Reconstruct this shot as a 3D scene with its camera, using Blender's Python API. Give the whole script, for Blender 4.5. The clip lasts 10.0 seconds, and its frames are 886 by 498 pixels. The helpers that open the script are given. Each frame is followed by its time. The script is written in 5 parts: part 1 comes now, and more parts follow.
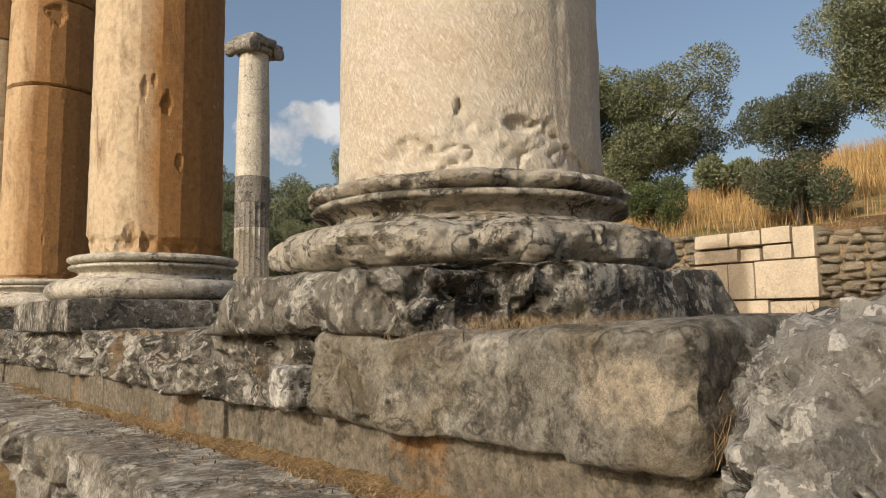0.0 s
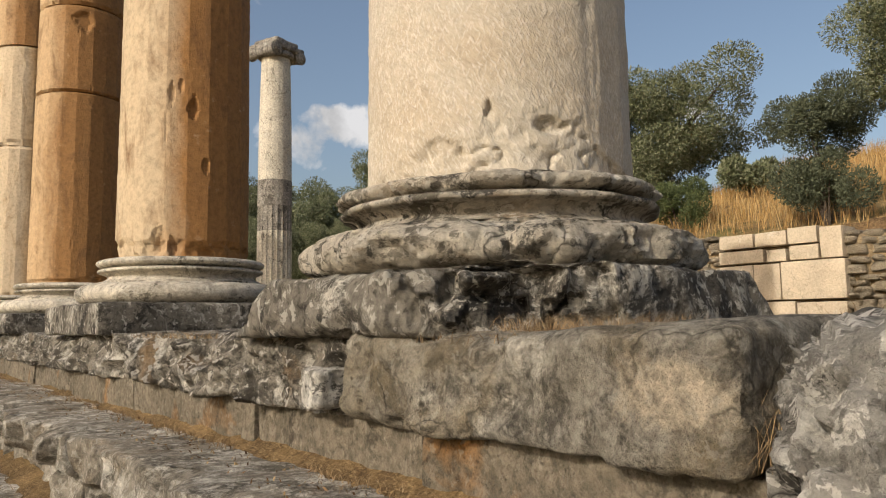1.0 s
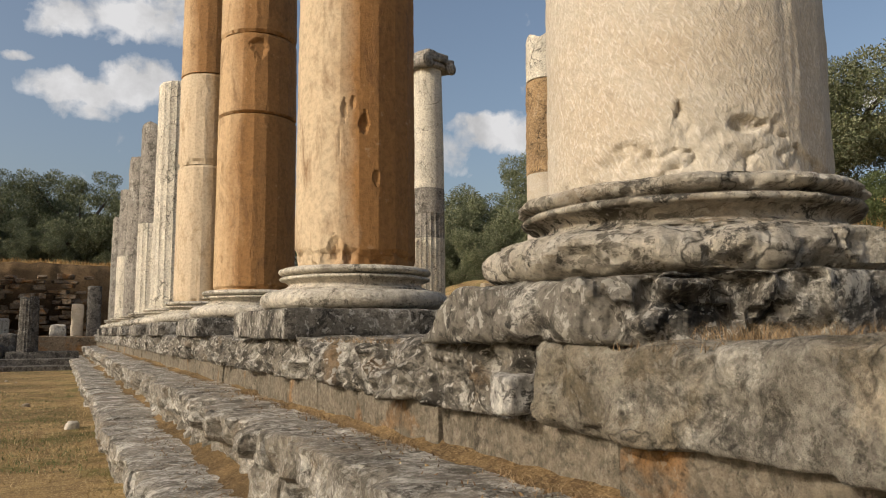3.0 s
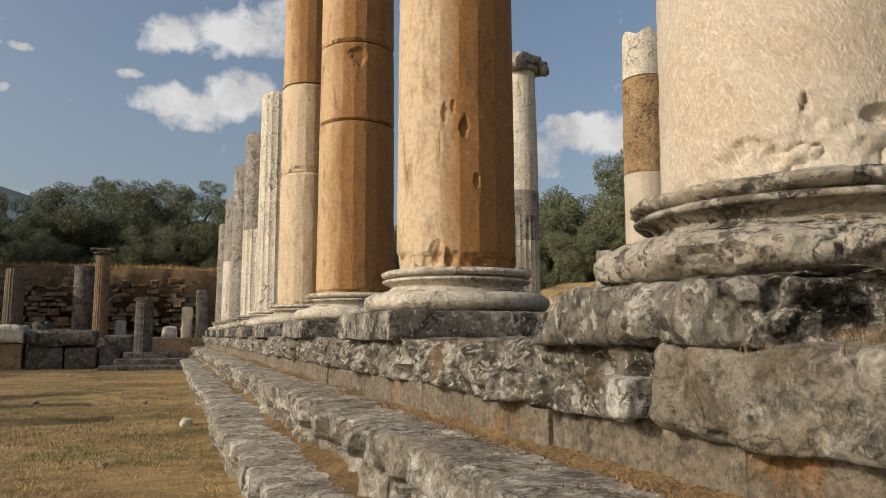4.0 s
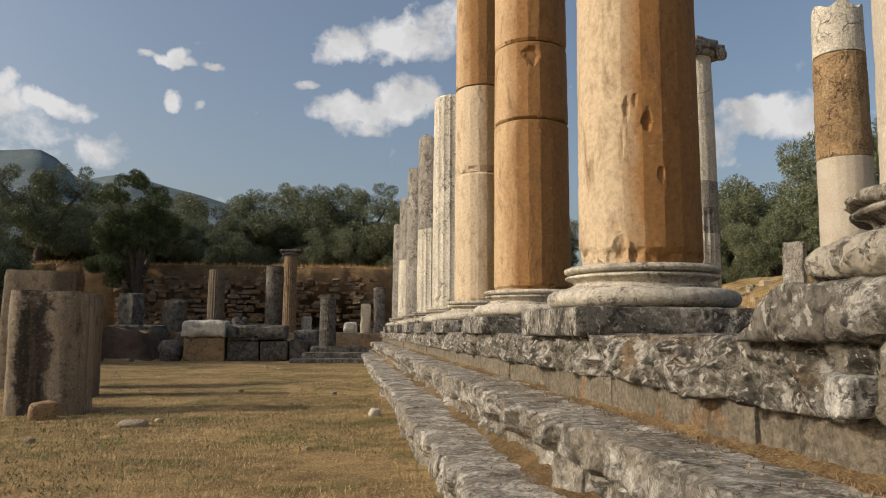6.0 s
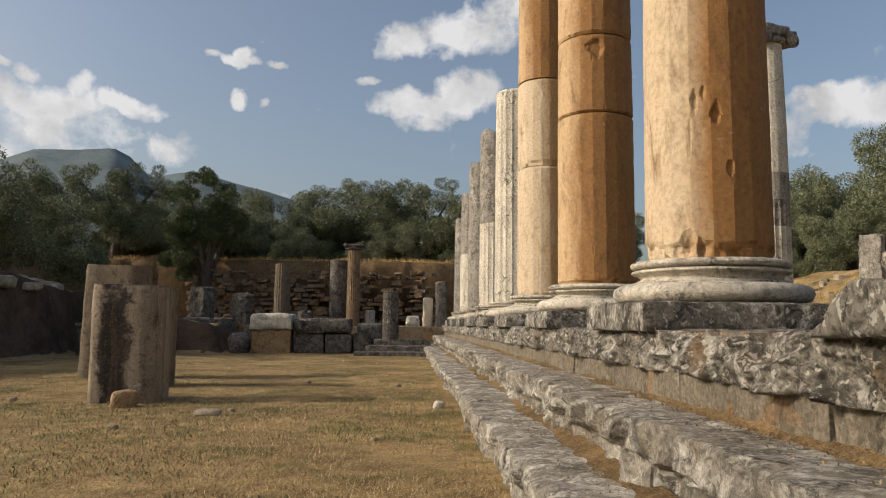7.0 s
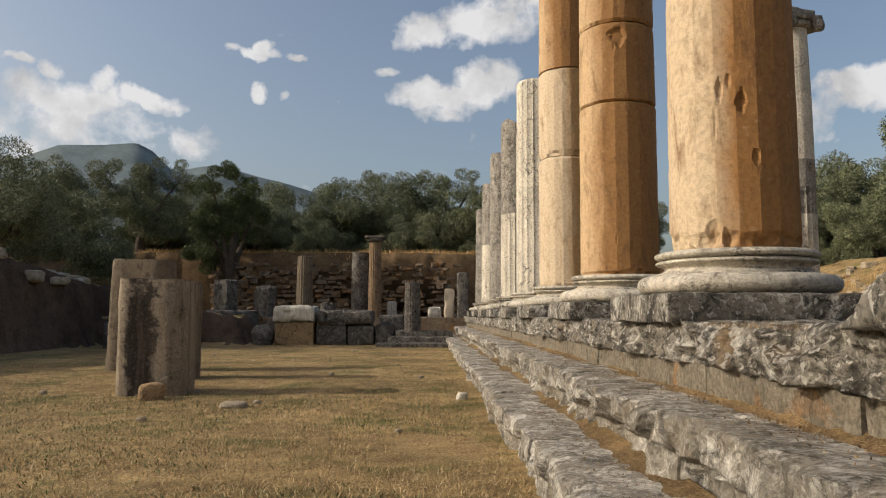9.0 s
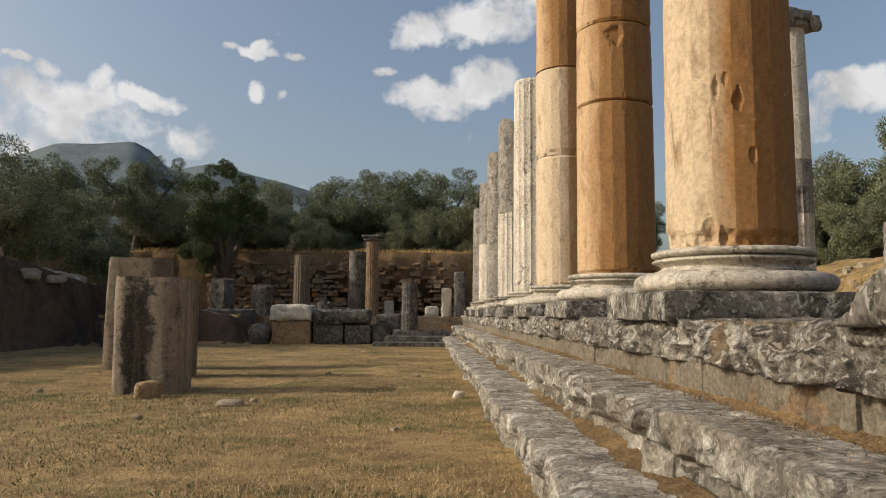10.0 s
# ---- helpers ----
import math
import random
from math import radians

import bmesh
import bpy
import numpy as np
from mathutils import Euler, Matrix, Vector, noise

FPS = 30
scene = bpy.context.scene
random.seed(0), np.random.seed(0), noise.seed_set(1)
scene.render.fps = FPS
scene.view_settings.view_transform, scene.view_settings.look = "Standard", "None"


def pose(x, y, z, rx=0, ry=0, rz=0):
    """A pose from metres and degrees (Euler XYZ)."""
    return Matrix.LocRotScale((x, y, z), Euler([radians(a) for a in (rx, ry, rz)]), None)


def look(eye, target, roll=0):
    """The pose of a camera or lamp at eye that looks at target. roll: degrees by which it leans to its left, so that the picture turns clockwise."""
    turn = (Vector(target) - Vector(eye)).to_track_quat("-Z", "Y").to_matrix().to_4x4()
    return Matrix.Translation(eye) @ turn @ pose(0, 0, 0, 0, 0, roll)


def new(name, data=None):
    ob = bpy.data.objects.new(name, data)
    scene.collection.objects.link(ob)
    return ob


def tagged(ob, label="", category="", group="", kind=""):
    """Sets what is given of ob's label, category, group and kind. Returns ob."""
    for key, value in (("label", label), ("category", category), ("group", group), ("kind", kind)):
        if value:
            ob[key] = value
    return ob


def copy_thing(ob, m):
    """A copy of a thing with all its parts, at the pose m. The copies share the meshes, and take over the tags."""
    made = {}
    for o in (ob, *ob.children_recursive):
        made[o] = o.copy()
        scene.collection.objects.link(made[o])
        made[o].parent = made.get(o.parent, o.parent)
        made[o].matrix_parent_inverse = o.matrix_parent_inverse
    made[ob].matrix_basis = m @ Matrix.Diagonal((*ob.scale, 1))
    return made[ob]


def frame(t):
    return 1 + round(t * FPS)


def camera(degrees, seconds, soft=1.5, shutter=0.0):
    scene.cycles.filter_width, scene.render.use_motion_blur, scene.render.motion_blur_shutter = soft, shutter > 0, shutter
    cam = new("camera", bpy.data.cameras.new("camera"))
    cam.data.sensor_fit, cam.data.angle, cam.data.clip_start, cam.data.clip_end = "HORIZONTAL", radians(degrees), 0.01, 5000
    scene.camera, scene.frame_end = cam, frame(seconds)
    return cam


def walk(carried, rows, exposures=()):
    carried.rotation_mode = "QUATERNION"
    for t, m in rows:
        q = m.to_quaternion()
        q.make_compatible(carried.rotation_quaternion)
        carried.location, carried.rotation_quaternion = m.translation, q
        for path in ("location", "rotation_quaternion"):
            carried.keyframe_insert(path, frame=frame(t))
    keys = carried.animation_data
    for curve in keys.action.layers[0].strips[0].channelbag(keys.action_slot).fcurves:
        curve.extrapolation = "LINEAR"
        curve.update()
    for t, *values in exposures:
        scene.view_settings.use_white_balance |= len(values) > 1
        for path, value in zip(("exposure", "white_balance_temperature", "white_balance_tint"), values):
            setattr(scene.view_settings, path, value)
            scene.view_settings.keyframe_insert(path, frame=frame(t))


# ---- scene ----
cam = camera(61.5, 10.0, soft=1.0)
PATH = [
    (0, pose(0.355, 0.028, 1.043, 95.60, 0.62, -40.04)),
    (0.5, pose(0.349, 0.027, 1.042, 95.67, 0.73, -39.61)),
    (1, pose(0.333, 0.047, 1.043, 95.78, 0.78, -38.47)),
    (1.5, pose(0.316, 0.064, 1.049, 95.83, 0.77, -36.33)),
    (2, pose(0.290, 0.079, 1.048, 96.02, 0.60, -33.39)),
    (2.5, pose(0.256, 0.085, 1.050, 96.14, 0.52, -30.53)),
    (4, pose(0.175, 0.118, 1.042, 96.59, 0.07, -20.18)),
    (4.5, pose(0.135, 0.106, 1.041, 96.60, 0.10, -17.00)),
    (5, pose(0.104, 0.090, 1.034, 96.62, -0.12, -13.65)),
    (5.5, pose(0.067, 0.088, 1.034, 96.52, -0.23, -10.58)),
    (6, pose(0.044, 0.053, 1.037, 96.30, -0.28, -7.44)),
    (7.5, pose(-0.001, -0.017, 1.039, 95.53, -0.53, -1.90)),
    (8, pose(-0.001, -0.002, 1.044, 95.29, -0.42, -1.77)),
    (8.5, pose(-0.003, -0.006, 1.048, 95.15, -0.27, -1.48)),
    (9, pose(-0.006, -0.006, 1.051, 95.07, -0.19, -1.14)),
    (9.5, pose(-0.008, -0.000, 1.049, 95.03, -0.18, -1.14)),
    (10, pose(0.000, 0.000, 1.040, 95.04, -0.30, -1.35)),
]
EXPOSURES = [(0.0, -0.09), (2.0, -0.12), (4.5, -0.2), (5.5, -0.2), (7.5, -0.09), (10.0, -0.09)]
walk(cam, PATH, EXPOSURES)

# ---------- light ----------
SUN_AZ = radians(-95.5)      # compass angle of the sun from +Y, clockwise
SUN_EL = radians(28.0)
world = bpy.data.worlds.new("sky")
scene.world = world
world.use_nodes = True
wt = world.node_tree


def wn(kind, **kw):
    n = wt.nodes.new(kind)
    for k, v in kw.items():
        n.inputs[k].default_value = v
    return n


sky = wt.nodes.new("ShaderNodeTexSky")
sky.sky_type = 'NISHITA'
sky.sun_disc = False
sky.sun_elevation = SUN_EL
sky.sun_rotation = SUN_AZ
sky.air_density = 1.0
sky.dust_density = 4.5
sky.ozone_density = 0.2
wbg = wt.nodes["Background"]
wbg.inputs["Strength"].default_value = 0.15


def direction(az, el):
    a, e = radians(az), radians(el)
    return Vector((math.sin(a) * math.cos(e), math.cos(a) * math.cos(e), math.sin(e)))


def cloud_layer(colour_socket, puffs, glow):
    """Cumulus: soft elliptical puffs round given directions, torn by noise."""
    co = wt.nodes.new("ShaderNodeTexCoord")
    warp = wn("ShaderNodeTexNoise", Scale=26.0, Detail=10.0, Roughness=0.58, Distortion=0.2)
    wt.links.new(co.outputs["Generated"], warp.inputs["Vector"])
    curl = wn("ShaderNodeTexNoise", Scale=15.0, Detail=6.0, Roughness=0.55)
    wt.links.new(co.outputs["Generated"], curl.inputs["Vector"])
    centred = wt.nodes.new("ShaderNodeVectorMath")
    centred.operation = 'SUBTRACT'
    centred.inputs[1].default_value = (0.5, 0.5, 0.5)
    wt.links.new(curl.outputs["Color"], centred.inputs[0])
    bent = wt.nodes.new("ShaderNodeVectorMath")
    bent.operation = 'MULTIPLY_ADD'
    bent.inputs[1].default_value = (0.05, 0.05, 0.05)
    wt.links.new(centred.outputs[0], bent.inputs[0])
    wt.links.new(co.outputs["Generated"], bent.inputs[2])
    total = None
    for az, el, w, h, amount in puffs:
        d = direction(az, el)
        right = Vector((math.cos(radians(az)), -math.sin(radians(az)), 0))
        up = right.cross(d)
        terms = []
        for axis, size in ((right, w), (up, h)):
            dot = wt.nodes.new("ShaderNodeVectorMath")
            dot.operation = 'DOT_PRODUCT'
            dot.inputs[1].default_value = axis / radians(size)
            wt.links.new(bent.outputs[0], dot.inputs[0])
            off = wn("ShaderNodeMath")
            off.operation = 'SUBTRACT'
            wt.links.new(dot.outputs["Value"], off.inputs[0])
            off.inputs[1].default_value = d.dot(axis) / radians(size)
            sq = wn("ShaderNodeMath")
            sq.operation = 'MULTIPLY'
            wt.links.new(off.outputs[0], sq.inputs[0])
            wt.links.new(off.outputs[0], sq.inputs[1])
            terms.append(sq)
        add = wn("ShaderNodeMath")
        add.operation = 'ADD'
        wt.links.new(terms[0].outputs[0], add.inputs[0])
        wt.links.new(terms[1].outputs[0], add.inputs[1])
        front = wt.nodes.new("ShaderNodeVectorMath")
        front.operation = 'DOT_PRODUCT'
        front.inputs[1].default_value = d
        wt.links.new(co.outputs["Generated"], front.inputs[0])
        near = wn("ShaderNodeMath")
        near.operation = 'GREATER_THAN'
        near.inputs[1].default_value = 0.5
        wt.links.new(front.outputs["Value"], near.inputs[0])
        one = wn("ShaderNodeMath")
        one.operation = 'SUBTRACT'
        one.use_clamp = True
        one.inputs[0].default_value = 1.0
        wt.links.new(add.outputs[0], one.inputs[1])
        amt = wn("ShaderNodeMath")
        amt.operation = 'MULTIPLY'
        amt.inputs[1].default_value = amount
        wt.links.new(one.outputs[0], amt.inputs[0])
        gate = wn("ShaderNodeMath")
        gate.operation = 'MULTIPLY'
        wt.links.new(amt.outputs[0], gate.inputs[0])
        wt.links.new(near.outputs[0], gate.inputs[1])
        if total is None:
            total = gate
        else:
            mx = wn("ShaderNodeMath")
            mx.operation = 'MAXIMUM'
            wt.links.new(total.outputs[0], mx.inputs[0])
            wt.links.new(gate.outputs[0], mx.inputs[1])
            total = mx
    # density = puff * something - threshold + noise
    ns = wn("ShaderNodeMath")
    ns.operation = 'MULTIPLY_ADD'
    ns.inputs[1].default_value = 3.6
    ns.inputs[2].default_value = -2.4
    wt.links.new(warp.outputs["Fac"], ns.inputs[0])
    sm = wn("ShaderNodeMath")
    sm.operation = 'MULTIPLY_ADD'
    sm.inputs[1].default_value = 1.9
    wt.links.new(total.outputs[0], sm.inputs[0])
    wt.links.new(ns.outputs[0], sm.inputs[2])
    ramp = wt.nodes.new("ShaderNodeValToRGB")
    ramp.color_ramp.elements[0].position = 0.0
    ramp.color_ramp.elements[1].position = 0.95
    wt.links.new(sm.outputs[0], ramp.inputs[0])
    tone = wt.nodes.new("ShaderNodeValToRGB")
    tone.color_ramp.elements[0].position = 0.36
    tone.color_ramp.elements[0].color = (*[c * 0.7 for c in glow], 1)
    tone.color_ramp.elements[1].position = 0.58
    tone.color_ramp.elements[1].color = (*glow, 1)
    wt.links.new(curl.outputs["Fac"], tone.inputs[0])
    mix = wt.nodes.new("ShaderNodeMix")
    mix.data_type = 'RGBA'
    wt.links.new(ramp.outputs["Color"], mix.inputs[0])
    wt.links.new(colour_socket, mix.inputs[6])
    wt.links.new(tone.outputs["Color"], mix.inputs[7])
    return mix.outputs[2]


PUFFS = [
    # az, el, half width, half height, amount
    (-12.8, 19.0, 2.5, 0.5, 0.95), (-12.7, 19.4, 0.9, 0.8, 1.0), (-10.7, 18.9, 1.1, 0.4, 0.85), (-15.1, 19.1, 1.1, 0.4, 0.85), (-12.9, 16.8, 0.9, 0.8, 1.0), (-11.3, 16.5, 0.8, 0.45, 0.8),
    (-26.0, 14.8, 5.7, 1.7, 1.0), (-20.7, 15.1, 3.3, 1.0, 1.0), (-27.3, 16.3, 1.4, 0.8, 0.95), (-23.8, 16.0, 1.1, 1.4, 1.0), (-29.3, 16.7, 1.1, 0.4, 0.85), (-18.0, 12.6, 2.6, 1.8, 0.72),
    (-24.8, 12.9, 9.1, 2.6, 0.68), (-28.8, 10.8, 1.9, 1.2, 0.7),
    (-0.6, 21.3, 3.0, 1.8, 1.0), (4.1, 22.0, 4.8, 2.6, 1.0), (8.1, 23.3, 3.9, 2.6, 0.9), (1.5, 16.8, 5.9, 1.6, 1.0), (4.6, 17.9, 3.7, 2.0, 1.0), (0.6, 15.6, 3.0, 1.2, 0.75), (-3.7, 18.6, 1.3, 0.5, 0.9),
    (30.9, 15.0, 3.7, 1.7, 1.0), (33.4, 14.9, 3.5, 2.0, 1.0), (29.7, 15.6, 2.6, 1.5, 0.95), (26.5, 13.8, 3.9, 2.2, 0.72), (57.3, 15.1, 1.7, 1.0, 0.75),
    (-60.0, 22.0, 14.0, 5.0, 0.9), (-110.0, 30.0, 16.0, 6.0, 0.8), (150.0, 25.0, 18.0, 6.0, 0.9),
]
wt.links.new(cloud_layer(sky.outputs[0], PUFFS, (5.5, 5.45, 5.5)), wbg.inputs["Color"])

sun = new("sun", bpy.data.lights.new("sun", 'SUN'))
sun.data.energy = 3.1
sun.data.angle = radians(0.6)
sun.data.color = (1.0, 0.91, 0.77)
sun.matrix_world = look((0, 0, 30), Vector((0, 0, 30)) - direction(math.degrees(SUN_AZ), math.degrees(SUN_EL)))

# ---------- noise and mesh helpers ----------
_lat = np.random.RandomState(7).rand(32, 32, 32).astype(np.float32)


def vnoise(p):
    """Smooth value noise in -1..1 at points (n, 3)."""
    i = np.floor(p).astype(int)
    f = p - i
    f = f * f * (3 - 2 * f)
    i &= 31
    j = (i + 1) & 31
    out = 0
    for a in (0, 1):
        for b in (0, 1):
            for c in (0, 1):
                wgt = (f[:, 0] if a else 1 - f[:, 0]) * (f[:, 1] if b else 1 - f[:, 1]) * (f[:, 2] if c else 1 - f[:, 2])
                out = out + wgt * _lat[j[:, 0] if a else i[:, 0], j[:, 1] if b else i[:, 1], j[:, 2] if c else i[:, 2]]
    return out * 2 - 1


def fbm(p, octaves=4, gain=0.5):
    out, amp, tot = 0, 1.0, 0
    for o in range(octaves):
        out = out + amp * vnoise(p * (2 ** o) + 17.3 * o)
        tot += amp
        amp *= gain
    return out / tot


def chunky(p, seed=0):
    """Angular fracture noise: each random cell is its own tilted facet. About -1..1."""
    i = np.floor(p).astype(int)
    out, tot = np.zeros(len(p)), np.full(len(p), 1e-9)
    for a in (-1, 0, 1):
        for b in (-1, 0, 1):
            for c in (-1, 0, 1):
                j = i + np.array([a, b, c])
                k = (j + seed) & 31
                r = [_lat[(k[:, 0] + s) & 31, (k[:, 1] + 3 * s) & 31, (k[:, 2] + 7 * s) & 31] for s in (1, 2, 5, 9, 12, 15, 19)]
                d = p - (j + np.stack(r[:3], -1))
                w = np.exp(-45.0 * (d * d).sum(1))
                val = (r[3] - 0.5) * 1.4 + d[:, 0] * (r[4] - 0.5) * 1.6 + d[:, 1] * (r[5] - 0.5) * 1.6 + d[:, 2] * (r[6] - 0.5) * 1.6
                out += w * val
                tot += w
    return out / tot


def make(name, verts, faces, mat, parent=None, label="", smooth=True, sharp=None):
    me = bpy.data.meshes.new(name)
    me.from_pydata(np.asarray(verts).tolist(), [], [tuple(map(int, q)) for q in faces])
    me.materials.append(mat)
    if smooth:
        me.shade_smooth()
        if sharp:
            me.set_sharp_from_angle(angle=radians(sharp))
    me.update()
    ob = new(name, me)
    if parent is not None:
        ob.parent = parent
    if label:
        tagged(ob, label)
    return ob


def grid_faces(nu, nv, wrap=False, base=0):
    """Quads of an nv x nu grid (u fastest)."""
    v, u = np.meshgrid(np.arange(nv - 1), np.arange(nu if wrap else nu - 1), indexing='ij')
    un = (u + 1) % nu
    return (base + np.stack([v * nu + u, v * nu + un, (v + 1) * nu + un, (v + 1) * nu + u], -1)).reshape(-1, 4)


def box_grid(lo, hi, step):
    """A box as six welded grids."""
    lo, hi = np.array(lo, float), np.array(hi, float)
    n = np.clip(np.ceil((hi - lo) / step).astype(int), 1, 110)
    index, verts, faces = {}, [], []

    def vid(c):
        if c not in index:
            index[c] = len(verts)
            verts.append(lo + (hi - lo) * np.array(c) / n)
        return index[c]
    for ax in range(3):
        b, c = (ax + 1) % 3, (ax + 2) % 3
        for side in (0, n[ax]):
            for i in range(n[b]):
                for j in range(n[c]):
                    quad = []
                    for di, dj in ((0, 0), (1, 0), (1, 1), (0, 1)):
                        k = [0, 0, 0]
                        k[ax], k[b], k[c] = int(side), i + di, j + dj
                        quad.append(vid(tuple(k)))
                    faces.append(quad if side else quad[::-1])
    return np.array(verts), faces


def worn_block(lo, hi, step=0.05, r=0.04, rough=0.012, chip=0.05, seed=0, top_wear=0.0, freq=5.0):
    """A dressed stone block with rounded, broken arrises and a pitted face, in place."""
    v, f = box_grid(lo, hi, step)
    lo, hi = np.array(lo, float), np.array(hi, float)
    off = np.array([seed * 3.71, seed * 1.37, seed * 2.11])
    q = v + off
    radius = r + chip * np.clip(fbm(q * 2.3, 3) + 0.15, 0, 1)[:, None] * 1.6
    radius = np.minimum(radius, 0.45 * (hi - lo).min())
    inner = np.clip(v, lo + radius, hi - radius)
    d = v - inner
    ln = np.linalg.norm(d, axis=1, keepdims=True)
    nrm = np.where(ln > 1e-6, d / np.maximum(ln, 1e-6), 0)
    out = inner + nrm * np.minimum(ln, radius)
    pit = fbm(q * freq, 4) * rough + fbm(q * freq * 4, 3) * rough * 0.5
    cav = np.clip(fbm(q * freq * 1.7 + 9, 3) - 0.25, 0, 1) * rough * 5
    out = out + nrm * (pit - cav)[:, None]
    if top_wear:
        out[:, 2] -= np.clip(nrm[:, 2], 0, 1) * top_wear * np.clip(fbm(q * 1.7 + 4, 3), 0, 1)
    return out, f


def join(parts):
    vs, fs, n = [], [], 0
    for v, f in parts:
        vs.append(np.asarray(v))
        fs += [tuple(int(i) + n for i in q) for q in f]
        n += len(v)
    return np.concatenate(vs), fs


# ---------- materials ----------
def mat_new(name):
    m = bpy.data.materials.new(name)
    m.use_nodes = True
    return m, m.node_tree, m.node_tree.nodes["Principled BSDF"]


def nd(t, kind, **kw):
    n = t.nodes.new(kind)
    for k, v in kw.items():
        n.inputs[k].default_value = v
    return n


def ramp_of(t, src, stops):
    r = t.nodes.new("ShaderNodeValToRGB")
    while len(r.color_ramp.elements) < len(stops):
        r.color_ramp.elements.new(0.5)
    for e, (p, c) in zip(r.color_ramp.elements, stops):
        e.position = p
        e.color = (c, c, c, 1) if not isinstance(c, tuple) else (*c, 1)
    t.links.new(src, r.inputs[0])
    return r.outputs["Color"]


def mixc(t, fac, a, b, mode='MIX'):
    n = t.nodes.new("ShaderNodeMix")
    n.data_type = 'RGBA'
    n.blend_type = mode
    for sock, val in ((n.inputs[0], fac), (n.inputs[6], a), (n.inputs[7], b)):
        if isinstance(val, (int, float)):
            sock.default_value = val
        elif isinstance(val, tuple):
            sock.default_value = (*val, 1)
        else:
            t.links.new(val, sock)
    return n.outputs[2]


def coords(t, shift=True):
    co = t.nodes.new("ShaderNodeTexCoord")
    if not shift:
        return co.outputs["Object"]
    info = t.nodes.new("ShaderNodeObjectInfo")
    mul = t.nodes.new("ShaderNodeMath")
    mul.operation = 'MULTIPLY'
    mul.inputs[1].default_value = 37.0
    t.links.new(info.outputs["Random"], mul.inputs[0])
    add = t.nodes.new("ShaderNodeVectorMath")
    t.links.new(co.outputs["Object"], add.inputs[0])
    t.links.new(mul.outputs[0], add.inputs[1])
    return add.outputs[0]


def noise_at(t, vec, scale, detail=6.0, rough=0.6, stretch=None, distort=0.0):
    if stretch:
        mp = t.nodes.new("ShaderNodeMapping")
        mp.inputs["Scale"].default_value = stretch
        t.links.new(vec, mp.inputs["Vector"])
        vec = mp.outputs[0]
    n = nd(t, "ShaderNodeTexNoise", Scale=scale, Detail=detail, Roughness=rough, Distortion=distort)
    t.links.new(vec, n.inputs["Vector"])
    return n.outputs["Fac"]


def noise_col(t, vec, scale):
    n = nd(t, "ShaderNodeTexNoise", Scale=scale, Detail=4.0)
    t.links.new(vec, n.inputs["Vector"])
    return n.outputs["Color"]


def bump_chain(t, bsdf, items):
    last = None
    for height, strength, dist in items:
        b = nd(t, "ShaderNodeBump", Strength=strength, Distance=dist)
        t.links.new(height, b.inputs["Height"])
        if last is not None:
            t.links.new(last, b.inputs["Normal"])
        last = b.outputs[0]
    t.links.new(last, bsdf.inputs["Normal"])


def patch_mask(t, value):
    m = nd(t, "ShaderNodeMapRange")
    t.links.new(value, m.inputs["Value"])
    m.inputs["From Min"].default_value = 2.75
    m.inputs["From Max"].default_value = 2.35
    return m.outputs["Result"]


